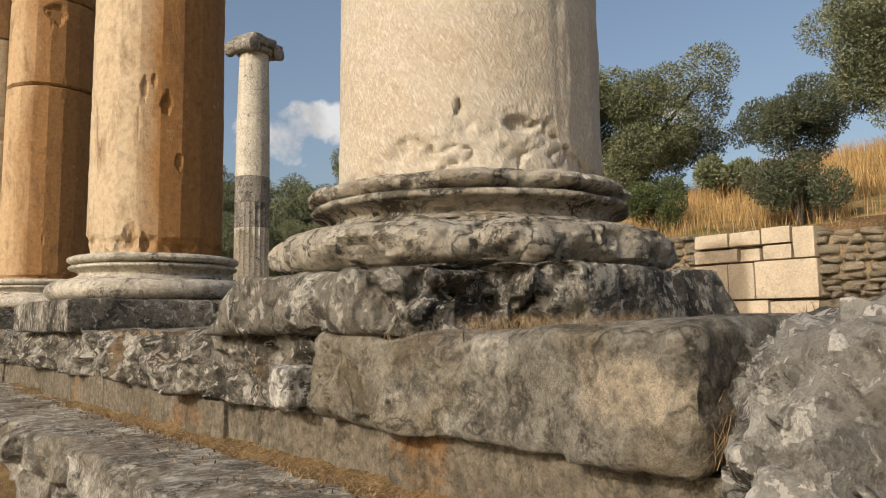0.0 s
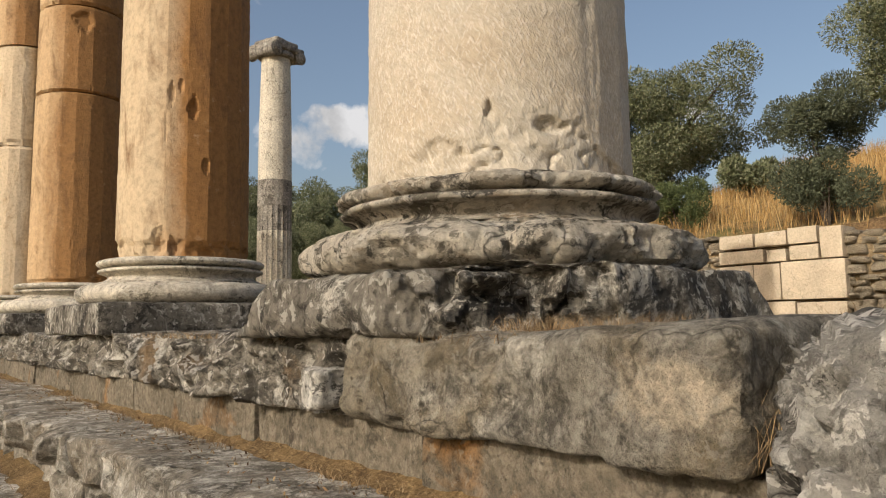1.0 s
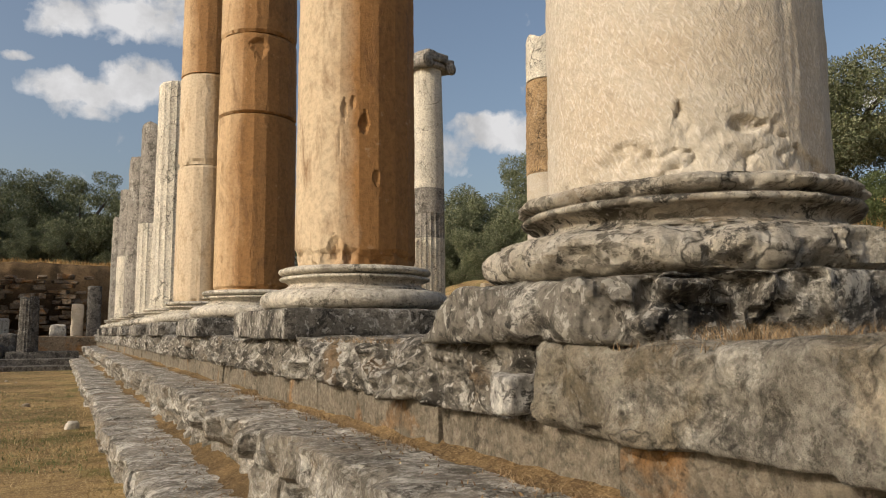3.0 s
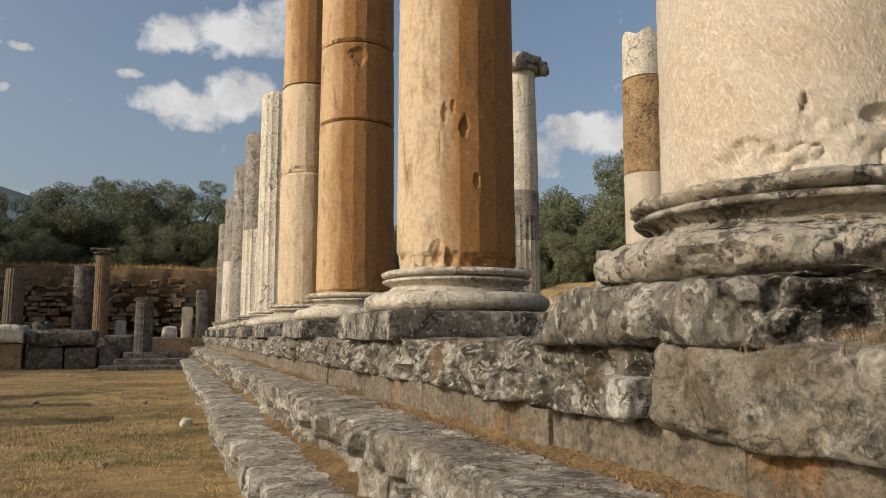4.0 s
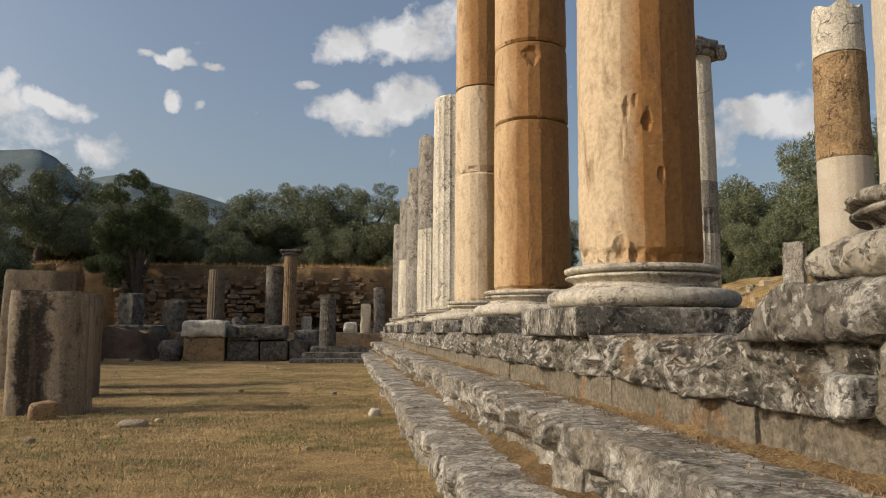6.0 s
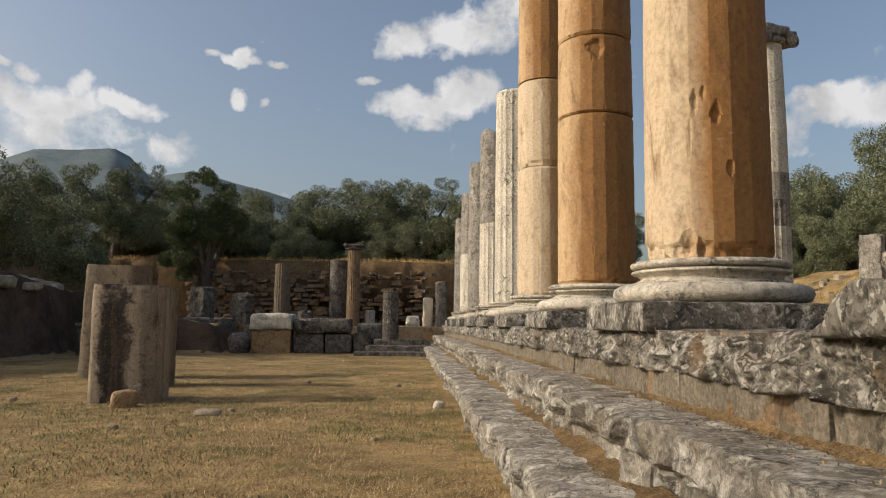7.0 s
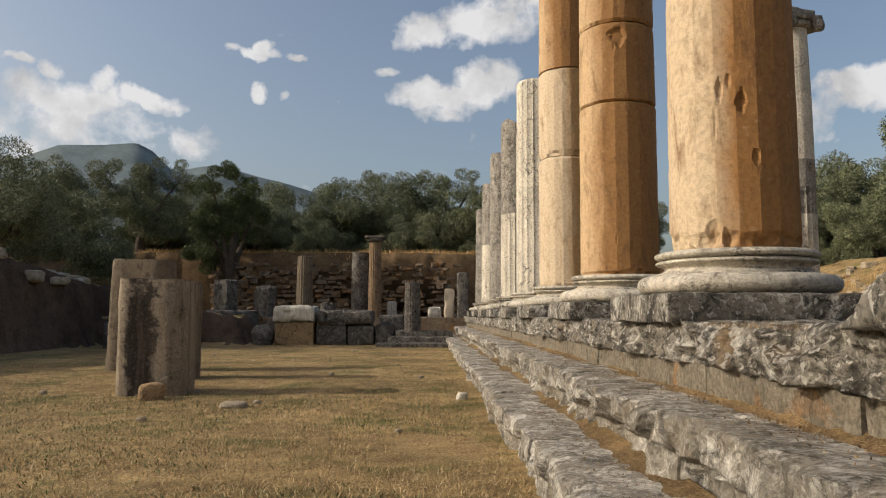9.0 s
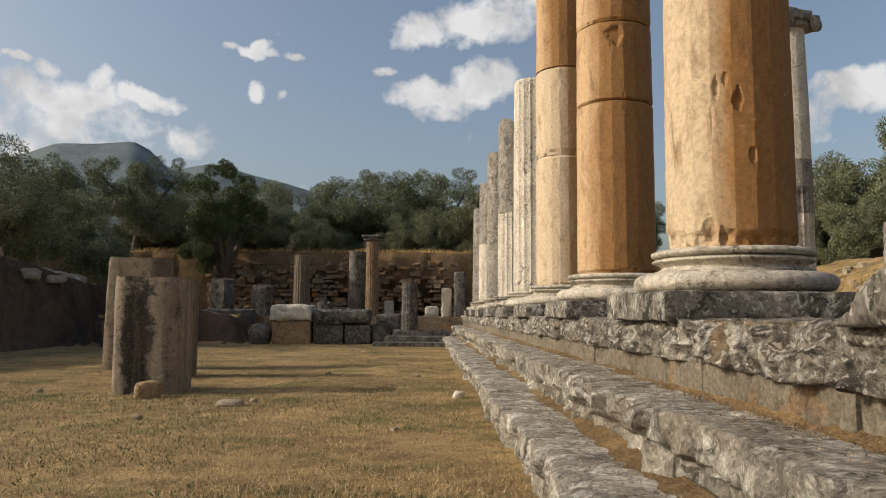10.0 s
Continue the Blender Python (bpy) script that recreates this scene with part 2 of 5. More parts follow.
def stone(name, main, dark, light, dark_at=(0.48, 0.66), light_at=(0.55, 0.72), stain=None, stain_at=(0.5, 0.65), bump=0.6, scale=1.0, rough=0.85,
          streak=0.0, soot_hole=(0.02, 0.02, 0.02), soot_hole_at=(0.62, 0.74), spot=0.5, cracks=0.8, patch=None, soot_stretch=None, speckle=1.0):
    """Weathered marble: a body colour, pale fresh patches, grey lichen, black crust or painted hole darkness, and brown
    stain.
    """
    m, t, bsdf = mat_new(name)
    v = coords(t)
    big = noise_at(t, v, 1.6 * scale, 8, 0.62, distort=0.4)
    mid = noise_at(t, v, 5.5 * scale, 9, 0.68, distort=0.3)
    fine = noise_at(t, v, 34 * scale, 8, 0.7)
    grain = noise_at(t, v, 160 * scale, 4, 0.6)
    veins = noise_at(t, v, 4.0 * scale, 12, 0.8, stretch=(1, 1, 0.6), distort=0.7)
    crust = noise_at(t, v, 5.0 * scale, 13, 0.8, distort=0.35)
    lc, dc = sum(light_at) / 2 - 0.035, sum(dark_at) / 2 - 0.01
    col = mixc(t, ramp_of(t, veins, [(lc - 0.035, 0.0), (lc + 0.035, 1.0)]), main, light)
    col = mixc(t, ramp_of(t, crust, [(dc - 0.03, 0.0), (dc + 0.03, 0.92)]), col, dark)
    if stain:
        sn = noise_at(t, v, 2.1 * scale, 6, 0.6, distort=0.8)
        col = mixc(t, ramp_of(t, sn, [(stain_at[0], 0.0), (stain_at[1], 1.0)]), col, stain)
    sootn = noise_at(t, v, 3.7 * scale, 12, 0.78, distort=0.5, stretch=soot_stretch)
    col = mixc(t, ramp_of(t, sootn, [(soot_hole_at[0], 0.0), (soot_hole_at[1], 0.85)]), col, soot_hole)
    if patch:
        (cx, cy, cz), (rx, ry, rz), pc = patch
        mp = t.nodes.new("ShaderNodeMapping")
        mp.inputs["Location"].default_value = (-cx / rx, -cy / ry, -cz / rz)
        mp.inputs["Scale"].default_value = (1 / rx, 1 / ry, 1 / rz)
        t.links.new(coords(t, False), mp.inputs["Vector"])
        ln = t.nodes.new("ShaderNodeVectorMath")
        ln.operation = 'LENGTH'
        t.links.new(mp.outputs[0], ln.inputs[0])
        ad = nd(t, "ShaderNodeMath")
        ad.operation = 'ADD'
        t.links.new(ln.outputs["Value"], ad.inputs[0])
        big3 = nd(t, "ShaderNodeMath")
        big3.operation = 'MULTIPLY'
        big3.inputs[1].default_value = 3.2
        t.links.new(mid, big3.inputs[0])
        t.links.new(big3.outputs[0], ad.inputs[1])
        col = mixc(t, patch_mask(t, ad.outputs[0]), col, pc)
    if streak:
        st = noise_at(t, v, 9 * scale, 6, 0.6, stretch=(1, 1, 0.08))
        col = mixc(t, ramp_of(t, st, [(0.5, 0.0), (0.7, streak)]), col, dark)
    col = mixc(t, 0.8 * speckle, col, ramp_of(t, fine, [(0.36, 0.5), (0.5, 1.0), (0.64, 1.35)]), 'MULTIPLY')
    col = mixc(t, 0.35 * speckle, col, ramp_of(t, grain, [(0.32, 0.5), (0.5, 1.0), (0.68, 1.4)]), 'MULTIPLY')
    col = mixc(t, 0.45, col, ramp_of(t, big, [(0.35, 0.55), (0.62, 1.15)]), 'MULTIPLY')
    pits = nd(t, "ShaderNodeTexVoronoi", Scale=55 * scale)
    wv = t.nodes.new("ShaderNodeVectorMath")
    wv.operation = 'MULTIPLY_ADD'
    t.links.new(noise_col(t, v, 6 * scale), wv.inputs[0])
    wv.inputs[1].default_value = (0.12, 0.12, 0.12)
    t.links.new(v, wv.inputs[2])
    t.links.new(wv.outputs[0], pits.inputs["Vector"])
    pit = ramp_of(t, pits.outputs["Distance"], [(0.10, 0.0), (0.38, 1.0)])
    pitty = ramp_of(t, noise_at(t, v, 4.2 * scale, 4, 0.6), [(0.5, 1.0), (0.62, 0.0)])
    pit = mixc(t, pitty, pit, (1.0, 1.0, 1.0))
    col = mixc(t, 0.55 * min(1.0, bump), col, pit, 'MULTIPLY')
    spots = noise_at(t, v, 25 * scale, 8, 0.62, distort=0.4)
    col = mixc(t, ramp_of(t, spots, [(0.57, 0.0), (0.595, 0.9 * spot)]), col, light)
    black = noise_at(t, v, 15 * scale, 8, 0.66, distort=0.6)
    col = mixc(t, ramp_of(t, black, [(0.565, 0.0), (0.595, 0.9 * spot)]), col, dark)
    crack = nd(t, "ShaderNodeTexVoronoi", Scale=2.6 * scale)
    crack.feature = 'DISTANCE_TO_EDGE'
    wc = t.nodes.new("ShaderNodeVectorMath")
    wc.operation = 'MULTIPLY_ADD'
    t.links.new(noise_col(t, v, 5 * scale), wc.inputs[0])
    wc.inputs[1].default_value = (0.45, 0.45, 0.45)
    t.links.new(v, wc.inputs[2])
    t.links.new(wc.outputs[0], crack.inputs["Vector"])
    line = ramp_of(t, crack.outputs["Distance"], [(0.0, 0.0), (0.022, 1.0)])
    line = mixc(t, ramp_of(t, noise_at(t, v, 2.2 * scale, 3, 0.5), [(0.47, 1.0), (0.56, 0.0)]), line, (1.0, 1.0, 1.0))
    col = mixc(t, cracks, col, line, 'MULTIPLY')
    t.links.new(col, bsdf.inputs["Base Color"])
    bsdf.inputs["Roughness"].default_value = rough
    bsdf.inputs["Specular IOR Level"].default_value = 0.25
    bump_chain(t, bsdf, [(line, cracks, 0.02), (mid, bump, 0.045), (crust, bump, 0.03), (pit, bump * 0.8, 0.018), (fine, bump, 0.024), (grain, bump * 0.8, 0.004)])
    return m


def patina(name, cream, orange, brown, bias=0.0, bump=0.45):
    """Marble with an ochre patina that rain has washed off the weather side of the shaft."""
    m, t, bsdf = mat_new(name)
    v = coords(t, False)
    vr = coords(t)
    sep = t.nodes.new("ShaderNodeSeparateXYZ")
    t.links.new(v, sep.inputs[0])
    lean = nd(t, "ShaderNodeMath")
    lean.operation = 'MULTIPLY_ADD'
    lean.inputs[1].default_value = 2.3
    lean.inputs[2].default_value = 0.68 + bias
    t.links.new(sep.outputs["X"], lean.inputs[0])
    n1 = noise_at(t, vr, 2.6, 8, 0.65, stretch=(1, 1, 0.45), distort=0.5)
    add = nd(t, "ShaderNodeMath")
    add.operation = 'ADD'
    t.links.new(lean.outputs[0], add.inputs[0])
    n1s = nd(t, "ShaderNodeMath")
    n1s.operation = 'MULTIPLY_ADD'
    n1s.inputs[1].default_value = 0.7
    n1s.inputs[2].default_value = -0.35
    t.links.new(n1, n1s.inputs[0])
    t.links.new(n1s.outputs[0], add.inputs[1])
    col = mixc(t, ramp_of(t, add.outputs[0], [(0.10, 0.0), (0.45, 1.0)]), cream, orange)
    n2 = noise_at(t, vr, 7.0, 9, 0.7, stretch=(1, 1, 0.3), distort=0.6)
    col = mixc(t, ramp_of(t, n2, [(0.52, 0.0), (0.70, 0.85)]), col, brown)
    fine = noise_at(t, vr, 30, 8, 0.7)
    grain = noise_at(t, vr, 140, 5, 0.65)
    spots = noise_at(t, vr, 15, 6, 0.6)
    col = mixc(t, ramp_of(t, spots, [(0.64, 0.0), (0.74, 0.35)]), col, cream)
    col = mixc(t, 0.6, col, ramp_of(t, fine, [(0.3, 0.5), (0.5, 1.0), (0.7, 1.3)]), 'MULTIPLY')
    t.links.new(col, bsdf.inputs["Base Color"])
    bsdf.inputs["Roughness"].default_value = 0.75
    bsdf.inputs["Specular IOR Level"].default_value = 0.25
    bump_chain(t, bsdf, [(n2, bump, 0.02), (fine, bump, 0.016), (grain, bump, 0.006)])
    return m


def chiselled(name, main, warm, pale):
    """Cream marble roughened with short slanting strokes of a point chisel."""
    m, t, bsdf = mat_new(name)
    v = coords(t, False)
    strokes = []
    for turn, sx, sc in ((0.5, 0.2, 120), (0.85, 0.22, 150), (-0.35, 0.22, 135)):
        vr = t.nodes.new("ShaderNodeVectorRotate")
        vr.inputs["Axis"].default_value = (0.66, 0.75, 0.0)
        vr.inputs["Angle"].default_value = turn
        wob = t.nodes.new("ShaderNodeVectorMath")
        wob.operation = 'MULTIPLY_ADD'
        t.links.new(noise_col(t, v, 14), wob.inputs[0])
        wob.inputs[1].default_value = (0.03, 0.03, 0.03)
        t.links.new(v, wob.inputs[2])
        t.links.new(wob.outputs[0], vr.inputs["Vector"])
        strokes.append(noise_at(t, vr.outputs[0], sc, 3, 0.55, stretch=(1, 1, sx)))
    big = noise_at(t, v, 2.4, 7, 0.65, distort=0.5)
    fine = noise_at(t, v, 40, 7, 0.7)
    col = mixc(t, ramp_of(t, big, [(0.42, 0.0), (0.62, 1.0)]), main, warm)
    col = mixc(t, ramp_of(t, strokes[0], [(0.53, 0.0), (0.66, 0.4)]), col, pale)
    col = mixc(t, ramp_of(t, strokes[2], [(0.54, 0.0), (0.68, 0.35)]), col, pale)
    col = mixc(t, 0.3, col, ramp_of(t, strokes[1], [(0.38, 0.7), (0.5, 1.0), (0.62, 1.12)]), 'MULTIPLY')
    col = mixc(t, 0.4, col, ramp_of(t, fine, [(0.3, 0.6), (0.5, 1.0), (0.7, 1.2)]), 'MULTIPLY')
    t.links.new(col, bsdf.inputs["Base Color"])
    bsdf.inputs["Roughness"].default_value = 0.8
    bsdf.inputs["Specular IOR Level"].default_value = 0.25
    bump_chain(t, bsdf, [(big, 0.5, 0.02), (strokes[0], 0.6, 0.006), (strokes[1], 0.5, 0.005), (strokes[2], 0.5, 0.005), (fine, 0.5, 0.005)])
    return m


def earth(name, a, b, c, scale=1.0, bump=0.8, green=None):
    m, t, bsdf = mat_new(name)
    v = coords(t, False)
    big = noise_at(t, v, 0.5 * scale, 6, 0.6)
    mid = noise_at(t, v, 3.5 * scale, 9, 0.7)
    fine = noise_at(t, v, 42 * scale, 8, 0.75)
    straw = noise_at(t, v, 60 * scale, 4, 0.7, stretch=(1, 0.25, 1), distort=1.5)
    col = mixc(t, ramp_of(t, mid, [(0.4, 0.0), (0.58, 1.0)]), a, b)
    col = mixc(t, ramp_of(t, straw, [(0.5, 0.0), (0.68, 0.9)]), col, c)
    if green:
        gn = noise_at(t, v, 0.9 * scale, 7, 0.7)
        col = mixc(t, ramp_of(t, gn, [(0.51, 0.0), (0.62, 0.7)]), col, green)
    col = mixc(t, 0.85, col, ramp_of(t, fine, [(0.32, 0.3), (0.5, 1.0), (0.68, 1.5)]), 'MULTIPLY')
    col = mixc(t, 0.8, col, ramp_of(t, big, [(0.35, 0.55), (0.6, 1.15)]), 'MULTIPLY')
    t.links.new(col, bsdf.inputs["Base Color"])
    bsdf.inputs["Roughness"].default_value = 0.95
    bsdf.inputs["Specular IOR Level"].default_value = 0.1
    bump_chain(t, bsdf, [(mid, bump, 0.05), (fine, bump, 0.02)])
    return m


def foliage(name, a, b, c, rough=0.7):
    """Leaves or blades: colour varies leaf by leaf."""
    m, t, bsdf = mat_new(name)
    geo = t.nodes.new("ShaderNodeNewGeometry")
    col = ramp_of(t, geo.outputs["Random Per Island"], [(0.0, a), (0.5, b), (1.0, c)])
    v = coords(t, True)
    n = noise_at(t, v, 0.8, 3, 0.5)
    col = mixc(t, 0.6, col, ramp_of(t, n, [(0.3, 0.6), (0.7, 1.25)]), 'MULTIPLY')
    t.links.new(col, bsdf.inputs["Base Color"])
    bsdf.inputs["Roughness"].default_value = rough
    bsdf.inputs["Specular IOR Level"].default_value = 0.25
    return m


M_STYLO = stone("grey_marble", (0.30, 0.272, 0.227), (0.075, 0.067, 0.055), (0.66, 0.63, 0.57), spot=0.85, dark_at=(0.46, 0.61), light_at=(0.53, 0.66), stain=(0.28, 0.18, 0.09),
                stain_at=(0.60, 0.74), bump=1.0, cracks=0.5)
M_SLAB = stone("slab_marble", (0.34, 0.31, 0.257), (0.135, 0.121, 0.098), (0.56, 0.53, 0.46), spot=0.28, dark_at=(0.46, 0.66), light_at=(0.56, 0.70), bump=1.0, stain=(0.25, 0.195, 0.115), stain_at=(0.50, 0.72),
               patch=((1.40, 0.78, 0.925), (0.27, 0.10, 0.06), (0.56, 0.48, 0.365)), cracks=0.6)
# Near-black blotches here paint the darkness inside the boulder's holes.
M_ROCK = stone("pitted_marble", (0.45, 0.425, 0.38), (0.20, 0.185, 0.16), (0.76, 0.73, 0.67), spot=0.9, dark_at=(0.50, 0.62), light_at=(0.52, 0.62), bump=1.0, soot_hole=(0.03, 0.025, 0.02), soot_hole_at=(0.525, 0.545), speckle=0.6)
# Black-lichened stone, its colour lowered further for shade across the far court.
M_DARK = stone("shaded_lichened_stone", (0.17, 0.152, 0.13), (0.065, 0.057, 0.048), (0.42, 0.39, 0.34), dark_at=(0.45, 0.58), light_at=(0.58, 0.68), bump=1.0)
M_STEP = stone("step_marble", (0.32, 0.287, 0.237), (0.14, 0.125, 0.10), (0.68, 0.65, 0.585), spot=0.4, dark_at=(0.48, 0.62), light_at=(0.52, 0.62), bump=0.9, soot_hole_at=(0.64, 0.76), stain=(0.235, 0.17, 0.10), stain_at=(0.54, 0.72), cracks=0.4)
M_RISER = stone("stained_marble", (0.235, 0.20, 0.15), (0.105, 0.09, 0.066), (0.38, 0.335, 0.265), stain=(0.33, 0.17, 0.058), stain_at=(0.60, 0.72), bump=0.8, streak=0.5, cracks=0.4)
M_PLINTH = stone("lichen_marble", (0.27, 0.245, 0.205), (0.075, 0.067, 0.055), (0.70, 0.67, 0.60), spot=0.7, dark_at=(0.48, 0.61), light_at=(0.53, 0.64), bump=1.0, streak=0.5, cracks=0.7,
                 soot_hole_at=(0.55, 0.58), speckle=0.8)
M_BASE = stone("base_marble", (0.60, 0.55, 0.46), (0.21, 0.18, 0.138), (0.70, 0.66, 0.57), dark_at=(0.53, 0.68), bump=0.6, streak=0.65, soot_hole=(0.045, 0.04, 0.032), soot_hole_at=(0.55, 0.60), spot=0.4, cracks=0.4, speckle=0.7)
M_BASE1 = stone("old_base_marble", (0.60, 0.545, 0.45), (0.14, 0.123, 0.096), (0.72, 0.68, 0.60), spot=0.75, dark_at=(0.48, 0.61), bump=1.0, streak=0.4, soot_hole_at=(0.545, 0.575), speckle=0.7, stain=(0.32, 0.22, 0.12), stain_at=(0.58, 0.72), cracks=0.7)
M_CREAM = chiselled("tooled_cream_marble", (0.47, 0.42, 0.34), (0.43, 0.36, 0.27), (0.69, 0.65, 0.58))
M_OCHRE = patina("ochre_marble", (0.50, 0.395, 0.265), (0.295, 0.15, 0.052), (0.165, 0.085, 0.035), bias=0.07)
M_OCHRE3 = patina("deep_ochre_marble", (0.47, 0.33, 0.19), (0.28, 0.146, 0.053), (0.16, 0.087, 0.037), bias=0.25)
M_OCHRE2 = patina("ochre_cream_marble", (0.54, 0.435, 0.305), (0.41, 0.255, 0.115), (0.29, 0.185, 0.092), bias=-0.35)
M_WHITE = stone("white_shaft_marble", (0.62, 0.57, 0.47), (0.36, 0.31, 0.24), (0.74, 0.70, 0.62), dark_at=(0.52, 0.7), bump=0.6, streak=0.5, soot_hole_at=(0.66, 0.8))
M_GREY = stone("grey_shaft_marble", (0.33, 0.30, 0.26), (0.14, 0.125, 0.105), (0.55, 0.52, 0.46), dark_at=(0.46, 0.64), bump=0.9, streak=0.5)
M_BROWN = stone("brown_shaft_marble", (0.36, 0.24, 0.125), (0.19, 0.125, 0.068), (0.48, 0.36, 0.23), bump=0.7, soot_hole_at=(0.7, 0.85))
M_ASHLAR = stone("ashlar_limestone", (0.56, 0.47, 0.35), (0.38, 0.31, 0.22), (0.66, 0.60, 0.49), dark_at=(0.56, 0.75), bump=0.5, soot_hole_at=(0.72, 0.85), spot=0.1, cracks=0.3, speckle=0.4)
M_RUBBLE = stone("rubble_stone", (0.46, 0.385, 0.28), (0.27, 0.215, 0.15), (0.60, 0.53, 0.42), bump=1.0, soot_hole_at=(0.68, 0.8))
M_FAR = stone("far_wall_stone", (0.24, 0.18, 0.12), (0.10, 0.07, 0.045), (0.38, 0.32, 0.24), bump=1.0, stain=(0.30, 0.15, 0.05))
M_EARTH = earth("dry_grass_ground", (0.21, 0.14, 0.066), (0.36, 0.25, 0.115), (0.54, 0.41, 0.22), green=(0.10, 0.115, 0.035))
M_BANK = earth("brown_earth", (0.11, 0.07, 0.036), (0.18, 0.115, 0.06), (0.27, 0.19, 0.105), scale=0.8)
# Same bank earth, darkened to carry the shade on the left bank.
M_BANK_SHADED = earth("shaded_earth", (0.07, 0.046, 0.032), (0.115, 0.076, 0.051), (0.17, 0.12, 0.08), scale=0.8)
M_FILL = earth("stoa_fill", (0.26, 0.19, 0.11), (0.34, 0.26, 0.16), (0.40, 0.32, 0.2))
M_STRAW = foliage("dry_grass", (0.28, 0.16, 0.055), (0.42, 0.26, 0.095), (0.56, 0.40, 0.19))
M_STRAW_B = foliage("brown_dry_grass", (0.13, 0.085, 0.045), (0.25, 0.165, 0.085), (0.42, 0.31, 0.18))
M_STRAW_G = foliage("short_dry_grass", (0.24, 0.165, 0.075), (0.39, 0.275, 0.13), (0.60, 0.47, 0.27))
M_STRAW_P = foliage("pale_straw", (0.40, 0.30, 0.16), (0.55, 0.43, 0.25), (0.66, 0.54, 0.35))
M_GREEN = foliage("green_weeds", (0.09, 0.115, 0.04), (0.13, 0.15, 0.055), (0.19, 0.19, 0.08))
M_OLIVE = foliage("olive_leaves", (0.085, 0.10, 0.048), (0.14, 0.157, 0.08), (0.27, 0.28, 0.18))
M_BUSH = foliage("bush_leaves", (0.05, 0.072, 0.025), (0.085, 0.108, 0.04), (0.13, 0.15, 0.065))
M_PINE = foliage("grey_green_needles", (0.065, 0.078, 0.045), (0.095, 0.11, 0.065), (0.14, 0.155, 0.10))
M_BARK = stone("bark", (0.13, 0.10, 0.075), (0.06, 0.045, 0.035), (0.2, 0.17, 0.13), bump=1.0, scale=2.0)
# Aerial haze over the mountain is mixed into this pale blue-green colour.
M_HAZED_HILL = earth("hazed_far_hill", (0.15, 0.19, 0.20), (0.18, 0.22, 0.225), (0.21, 0.24, 0.23), scale=0.01, bump=0.0)

# ---------- ground ----------
STY_Z = 1.02
def step_up(x, a, b):
    s = np.clip((x - a) / (b - a), 0, 1)
    return s * s * (3 - 2 * s)


def terrain(x, y):
    p = np.stack([x, y, 0 * x], -1)
    n1, n2 = fbm(p * 0.25, 4), fbm(p * 1.3 + 5, 4)
    inside = (y > -3.5) & (y < 40)
    z = 0.05 * n1 + 0.025 * n2
    # fill of the stoa behind the stylobate
    stoa = step_up(x, 1.75, 1.95) * step_up(y, -1.0, 0.6)
    z = z * (1 - stoa) + stoa * (STY_Z - 0.05 + 0.03 * n2 + 0.06 * np.clip(x - 6, 0, 4) / 4)
    # hillside behind the stoa
    e = x - 10.55 - 0.15 * n2
    near = 1 - step_up(y, 8.0, 13.0)
    hill = (1.2 * step_up(e, 0.0, 0.3) + np.clip(e, 0, 6.5) * 0.33) * near + (np.clip(e, -0.6, 4.0) + 0.6) * 0.42 * (1 - near) + 0.8 * step_up(e, 4, 14)
    z = z + np.where(e > -0.7, hill + 0.12 * n2 * step_up(e, 0, 1), 0)
    # terrace at the far end
    f = y - 34.0 - 0.8 * n1 - 0.3 * n2
    z = np.maximum(z, 3.9 * step_up(f, 0, 0.9) + np.clip(f, 0, 40) * 0.02 + 0.15 * n2 * step_up(f, 0, 1))
    # bank opposite
    w = -11.2 - x - 0.9 * n1 - 0.35 * n2
    bank = (2.7 * step_up(w, 0, 0.8) + 1.7 * step_up(w, 4.5, 7.0)) * step_up(y, 4, 7) * (1 - 0.2 * step_up(y, 20, 26))
    z = np.maximum(z, bank + 0.12 * n2 * step_up(w, 0, 1))
    # low spoil bank before the far blocks
    z = np.maximum(z, (1.0 + 0.25 * n2) * step_up(-6.2 - x - 0.4 * n1, 0, 0.7) * step_up(y - 25.6 - 0.5 * n1, 0, 0.8) * (y < 40))
    # wide plain behind the camera
    far = np.hypot(x, y)
    z = np.where(far > 80, 4.5 * step_up(far, 80, 200) + z * (1 - step_up(far, 80, 200)), z)
    return z


def axis_values(a, b, step, reach):
    mid = np.arange(a, b + step / 2, step)
    g = step * 1.35 ** np.arange(1, 60)
    g = np.cumsum(g)
    g = g[g < reach]
    return np.concatenate([(a - g)[::-1], mid, b + g])


gx = axis_values(-17, 19, 0.16, 2600)
gy = axis_values(-2, 38, 0.2, 2600)
X, Y = np.meshgrid(gx, gy)
Z = terrain(X.ravel(), Y.ravel())
gv = np.stack([X.ravel(), Y.ravel(), Z], -1)
gf = grid_faces(len(gx), len(gy))
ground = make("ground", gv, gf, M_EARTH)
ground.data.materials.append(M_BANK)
ground.data.materials.append(M_BANK_SHADED)
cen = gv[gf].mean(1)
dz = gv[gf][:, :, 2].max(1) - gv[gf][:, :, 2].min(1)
# Steep faces get bank earth; left ones the copy with shade in its colour.
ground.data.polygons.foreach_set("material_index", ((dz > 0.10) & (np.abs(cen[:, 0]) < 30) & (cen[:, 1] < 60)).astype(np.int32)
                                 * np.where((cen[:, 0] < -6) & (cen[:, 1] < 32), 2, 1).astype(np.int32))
tagged(ground, "dry yellow grass and bare brown earth of the excavated court", "ground", kind="structure")


def ground_z(x, y):
    return float(terrain(np.array([x], float), np.array([y], float))[0])


